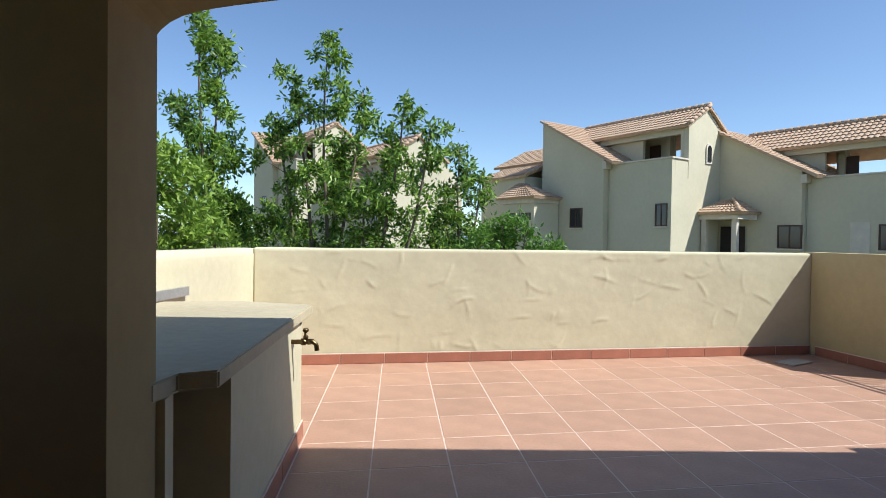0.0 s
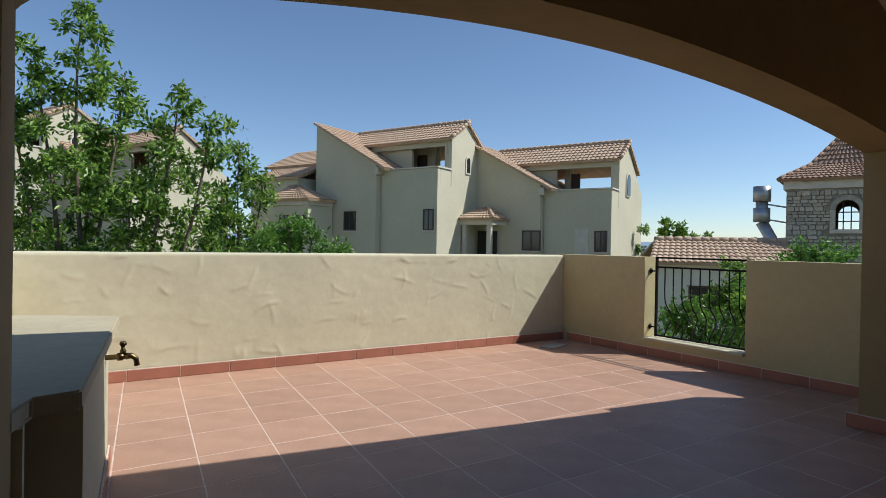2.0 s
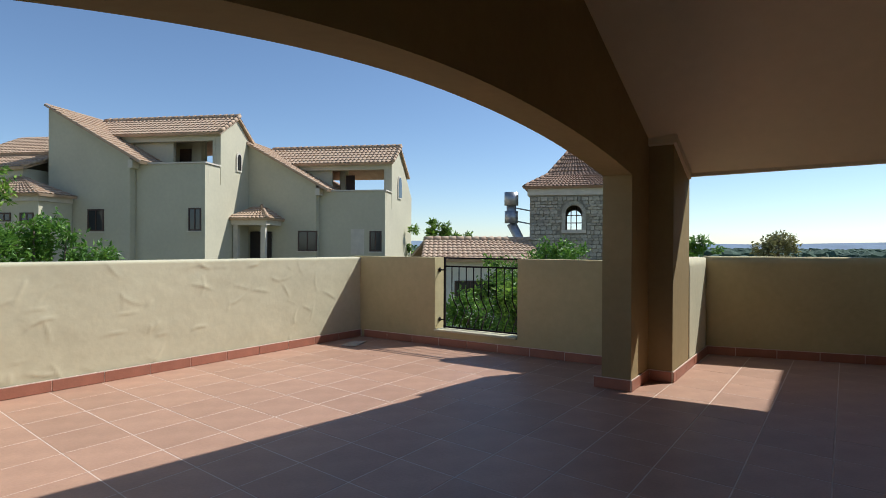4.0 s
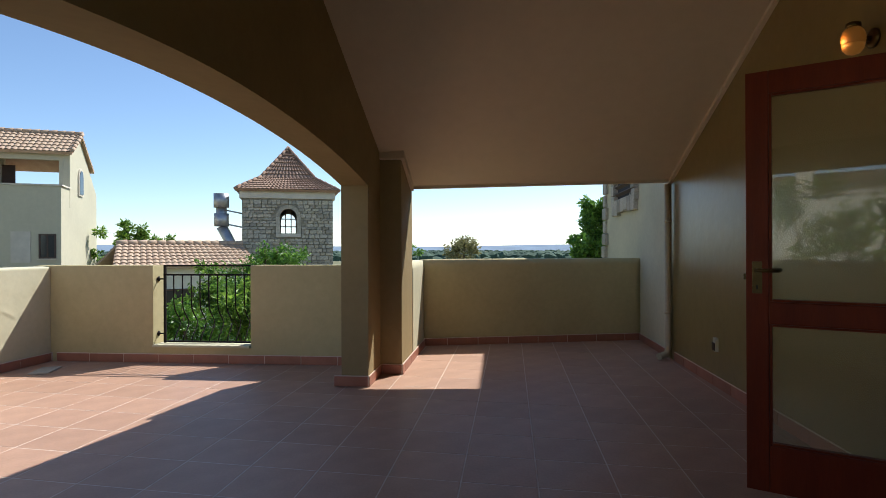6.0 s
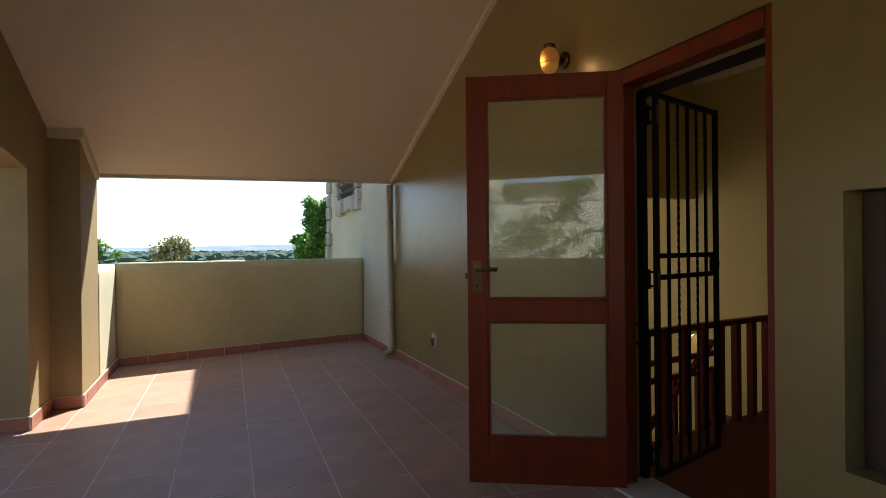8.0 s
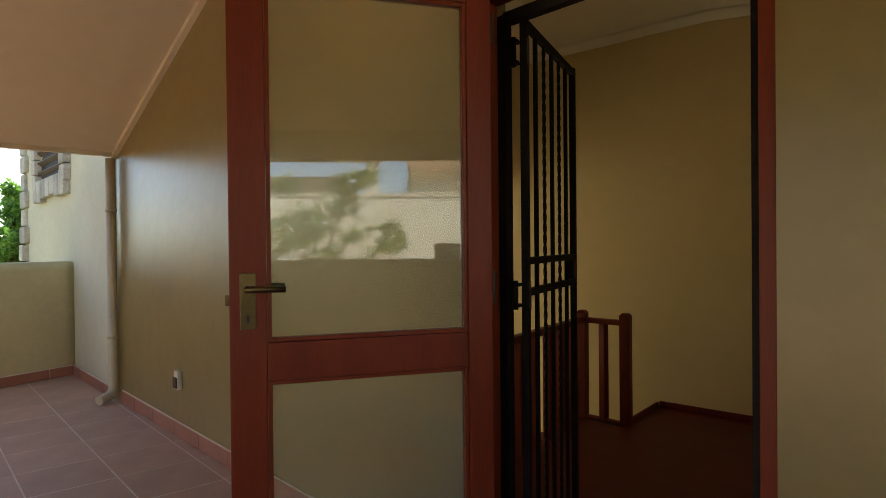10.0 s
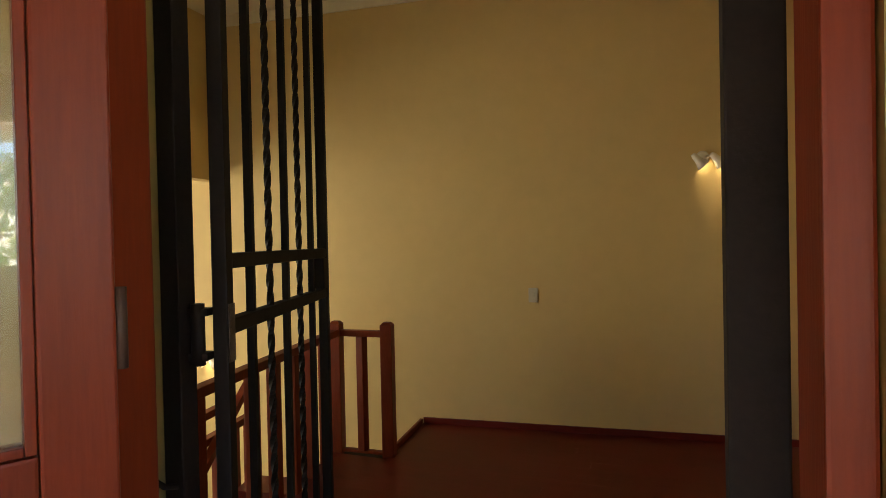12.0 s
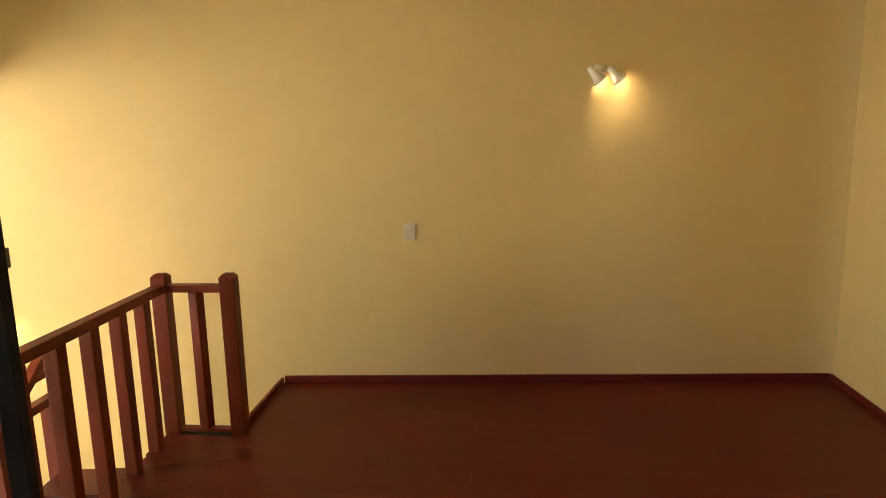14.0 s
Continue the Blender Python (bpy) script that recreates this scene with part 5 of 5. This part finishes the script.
tree(p, [(0.3, 0.7, 2.5, 1.0), (-0.4, -0.9, 2.5, 1.0), (-0.6, -1.7, 1.7, 0.7), (0.9, 1.5, 2.7, 1.0), (1.4, 2.4, 2.5, 1.0), (0.1, -0.2, 1.9, 1.0)], "leafy green tree west of the terrace", seed=99, density=0.8, material=LEAF_F)

for i, a in enumerate((60.5, 63.0, 65.5, 68.0)):
    tree_at(a, 15.0 + (i % 2) * 1.5, [(a - 0.9, -3.0, 0.7), (a, -2.0 - (i % 3) * 0.6, 0.8), (a + 1.0, -3.4, 0.7)], "dense green bush in the yard below", seed=111 + i, material=LEAF_F if i % 2 else LEAF, density=0.8, size=0.12, name="bush")

# far woods and hills
rng = np.random.default_rng(4)
verts, faces = [], []
for i in range(5200):
    a = radians(rng.uniform(20, 150))
    d = 230 * (1 / rng.uniform(0.04, 1.0)) ** 0.8
    x, y = d * math.sin(a), d * math.cos(a)
    r = rng.uniform(1.4, 3.6) * (1 + d / 900)
    zt = rng.uniform(-2.2, 0.2) + d * 0.0012
    b = len(verts)
    for k in range(6):
        t = k * math.pi / 3
        verts.append((x + r * math.cos(t), y + r * math.sin(t), GZ - 2))
        verts.append((x + r * 0.7 * math.cos(t + 0.5), y + r * 0.7 * math.sin(t + 0.5), zt - rng.uniform(0.4, 1.8)))
    verts.append((x, y, zt))
    for k in range(6):
        j = (k + 1) % 6
        faces += [(b + 2 * k, b + 2 * j, b + 2 * j + 1, b + 2 * k + 1), (b + 2 * k + 1, b + 2 * j + 1, b + 12)]
me = bpy.data.meshes.new("far_woods")
me.from_pydata(verts, [], faces)
me.materials.append(CANOPY)
tagged(new("far_woods", me), "distant green treetops of the town below", "woods", kind="stuff")
for name, dist, hgt, ph in (("hill_near", 2600, 30, 0.3), ("hill_far", 4200, 62, 1.7)):
    bm = bmesh.new()
    prev = None
    for i in range(121):
        a = radians(-60 + 240 * i / 120)
        h = hgt * (0.72 + 0.2 * math.sin(a * 2.2 + ph) + 0.1 * math.sin(a * 7 + ph) + 0.04 * math.sin(a * 23 + ph))
        row = [bm.verts.new((dist * math.sin(a), dist * math.cos(a), GZ - 30)), bm.verts.new((dist * 1.05 * math.sin(a), dist * 1.05 * math.cos(a), h))]
        if prev:
            bm.faces.new((prev[0], row[0], row[1], prev[1]))
        prev = row
    structure(name, bm, HILL, "long hazy blue hill on the horizon", "hill")


# ---- tiles ----
skirting((NW[0] + 0.02, NW[1] - 0.016), (NE[0], NE[1] - 0.016), first=(1.468 - NW[0]) % TS, side=1)
skirting((XE - 0.002, 2.38), (XE - 0.002, 5.74), first=0.2, side=-1)
skirting((-0.44, 2.44), (NW[0] + 0.012, NW[1] - 0.02), first=0.1, side=1)
skirting((4.968, YA), (4.968, YB), side=-1)
skirting((4.955, YA - 0.002), (5.49, YA - 0.002), side=1)
skirting((5.498, 1.84), (5.498, YA - 0.015), side=-1)
skirting((5.486, 1.838), (7.14, 1.83), first=0.12, side=1)
skirting((7.145, 1.84), (7.835, -0.975), first=0.3, side=1)
skirting((-1.2, YS + 0.002), (DX0 - 0.005, YS + 0.002), first=0.2, side=-1)
skirting((DX1 + 0.005, YS + 0.002), (6.40, YS + 0.002), first=0.2, side=-1)
skirting((6.58, -0.972), (7.82, -0.972), first=0.2, side=-1)
skirting((JX + 0.002, YA), (JX + 0.002, YB), side=1)

tile_mesh = {}
GAP = 0.007
x0, y0 = 1.468, 5.895
ROW, LEAN = -0.0224, 0.1016     # the rows follow the parapet, the cross joints lean off square
ni0, ni1 = math.floor((-1.65 - x0) / TS) - 1, math.ceil((8.0 - x0) / TS) + 3
nj0, nj1 = math.floor((YS - y0) / TS) - 1, 1


def inside(x, y):
    if y < YS or y > 5.95 or x < -1.3:
        return False
    if y > YB:
        return x < XE and x > -0.46 + (y - 2.42) * 0.23
    return x < 7.85 - SK * (y + 0.985) + 0.05


def tile_at(x, y):
    """A point of the square grid on the real, slightly leaning one."""
    px = x + LEAN * (y - y0)
    return px, y + ROW * (px - x0)


for i in range(ni0, ni1):
    for j in range(nj0, nj1):
        ax, ay = x0 + i * TS, y0 + j * TS
        if not any(inside(*tile_at(ax + a * TS, ay + b * TS)) for a in (0.02, 0.5, 0.98) for b in (0.02, 0.5, 0.98)):
            continue
        px, py = tile_at(ax + GAP / 2, ay + GAP / 2)
        cut = max(0.0, YS - 0.06 - py)
        key = round(cut, 3)
        if key not in tile_mesh:
            bm = box((0, cut, -0.008), (TS - GAP, TS - GAP, 0.0), 0.0018)
            for v in bm.verts:
                v.co.x += LEAN * v.co.y
                v.co.y += ROW * v.co.x
            t = finish(bm, "floor_tile", TILE, floor)
            tile_mesh[key] = t.data
        else:
            t = new("floor_tile", tile_mesh[key])
            t.parent = floor
        t.location = (px, py, random.uniform(-0.0006, 0.0004))

# small litter on the terrace
litter = tagged(finish(box((-0.17, -0.09, 0.0), (0.17, 0.09, 0.012), 0.005), "debris_board", PAVING), "flat grey scrap of board lying in the parapet corner", "debris")
litter.matrix_world = pose(5.35, 5.45, 0.002, 0, 0, 20)

# stones on the tower's seen face
stone_mesh = []
random.seed(9)
for k in range(6):
    b = box((-0.5, -0.04, -0.5), (0.5, 0.05, 0.5))
    bmesh.ops.bevel(b, geom=[e for e in b.edges], offset=0.06, segments=1, affect="EDGES")
    for v in b.verts:
        v.co.x += random.uniform(-0.05, 0.05)
        v.co.z += random.uniform(-0.06, 0.06)
        v.co.y += random.uniform(-0.02, 0.02)
    o = finish(b, "stone", STONE, tower)
    o.location = T(-hw + 0.2, -hw + 0.1, -2.5)
    o.scale = (0.2, 1, 0.2)
    stone_mesh.append(o.data)
q = Matrix((tu, tv, Vector((0, 0, 1)))).transposed().to_4x4()
z = -0.35
count = 0
while z < ZT - 0.05:
    hgt = random.choice((0.14, 0.18, 0.23))
    a = -hw
    while a < hw - 0.02:
        w = min(random.uniform(0.16, 0.40), hw - a)
        if hw - a - w < 0.12:
            w = hw - a
        cx, cz = a + w / 2, z + hgt / 2
        if not (abs(cx) < aw + 0.2 + w / 2 - 0.03 and az0 - 0.2 < cz < az1 + 0.6 and (cz < az1 or math.hypot(cx, cz - az1) < aw + 0.3)):
            o = new("stone", random.choice(stone_mesh))
            o.parent = tower
            o.matrix_local = Matrix.Translation(T(cx, -hw - 0.02, cz)) @ q @ Matrix.Diagonal((w * 0.95, 1, min(hgt, ZT - z) * 0.93, 1))
            count += 1
        a += w
    z += hgt
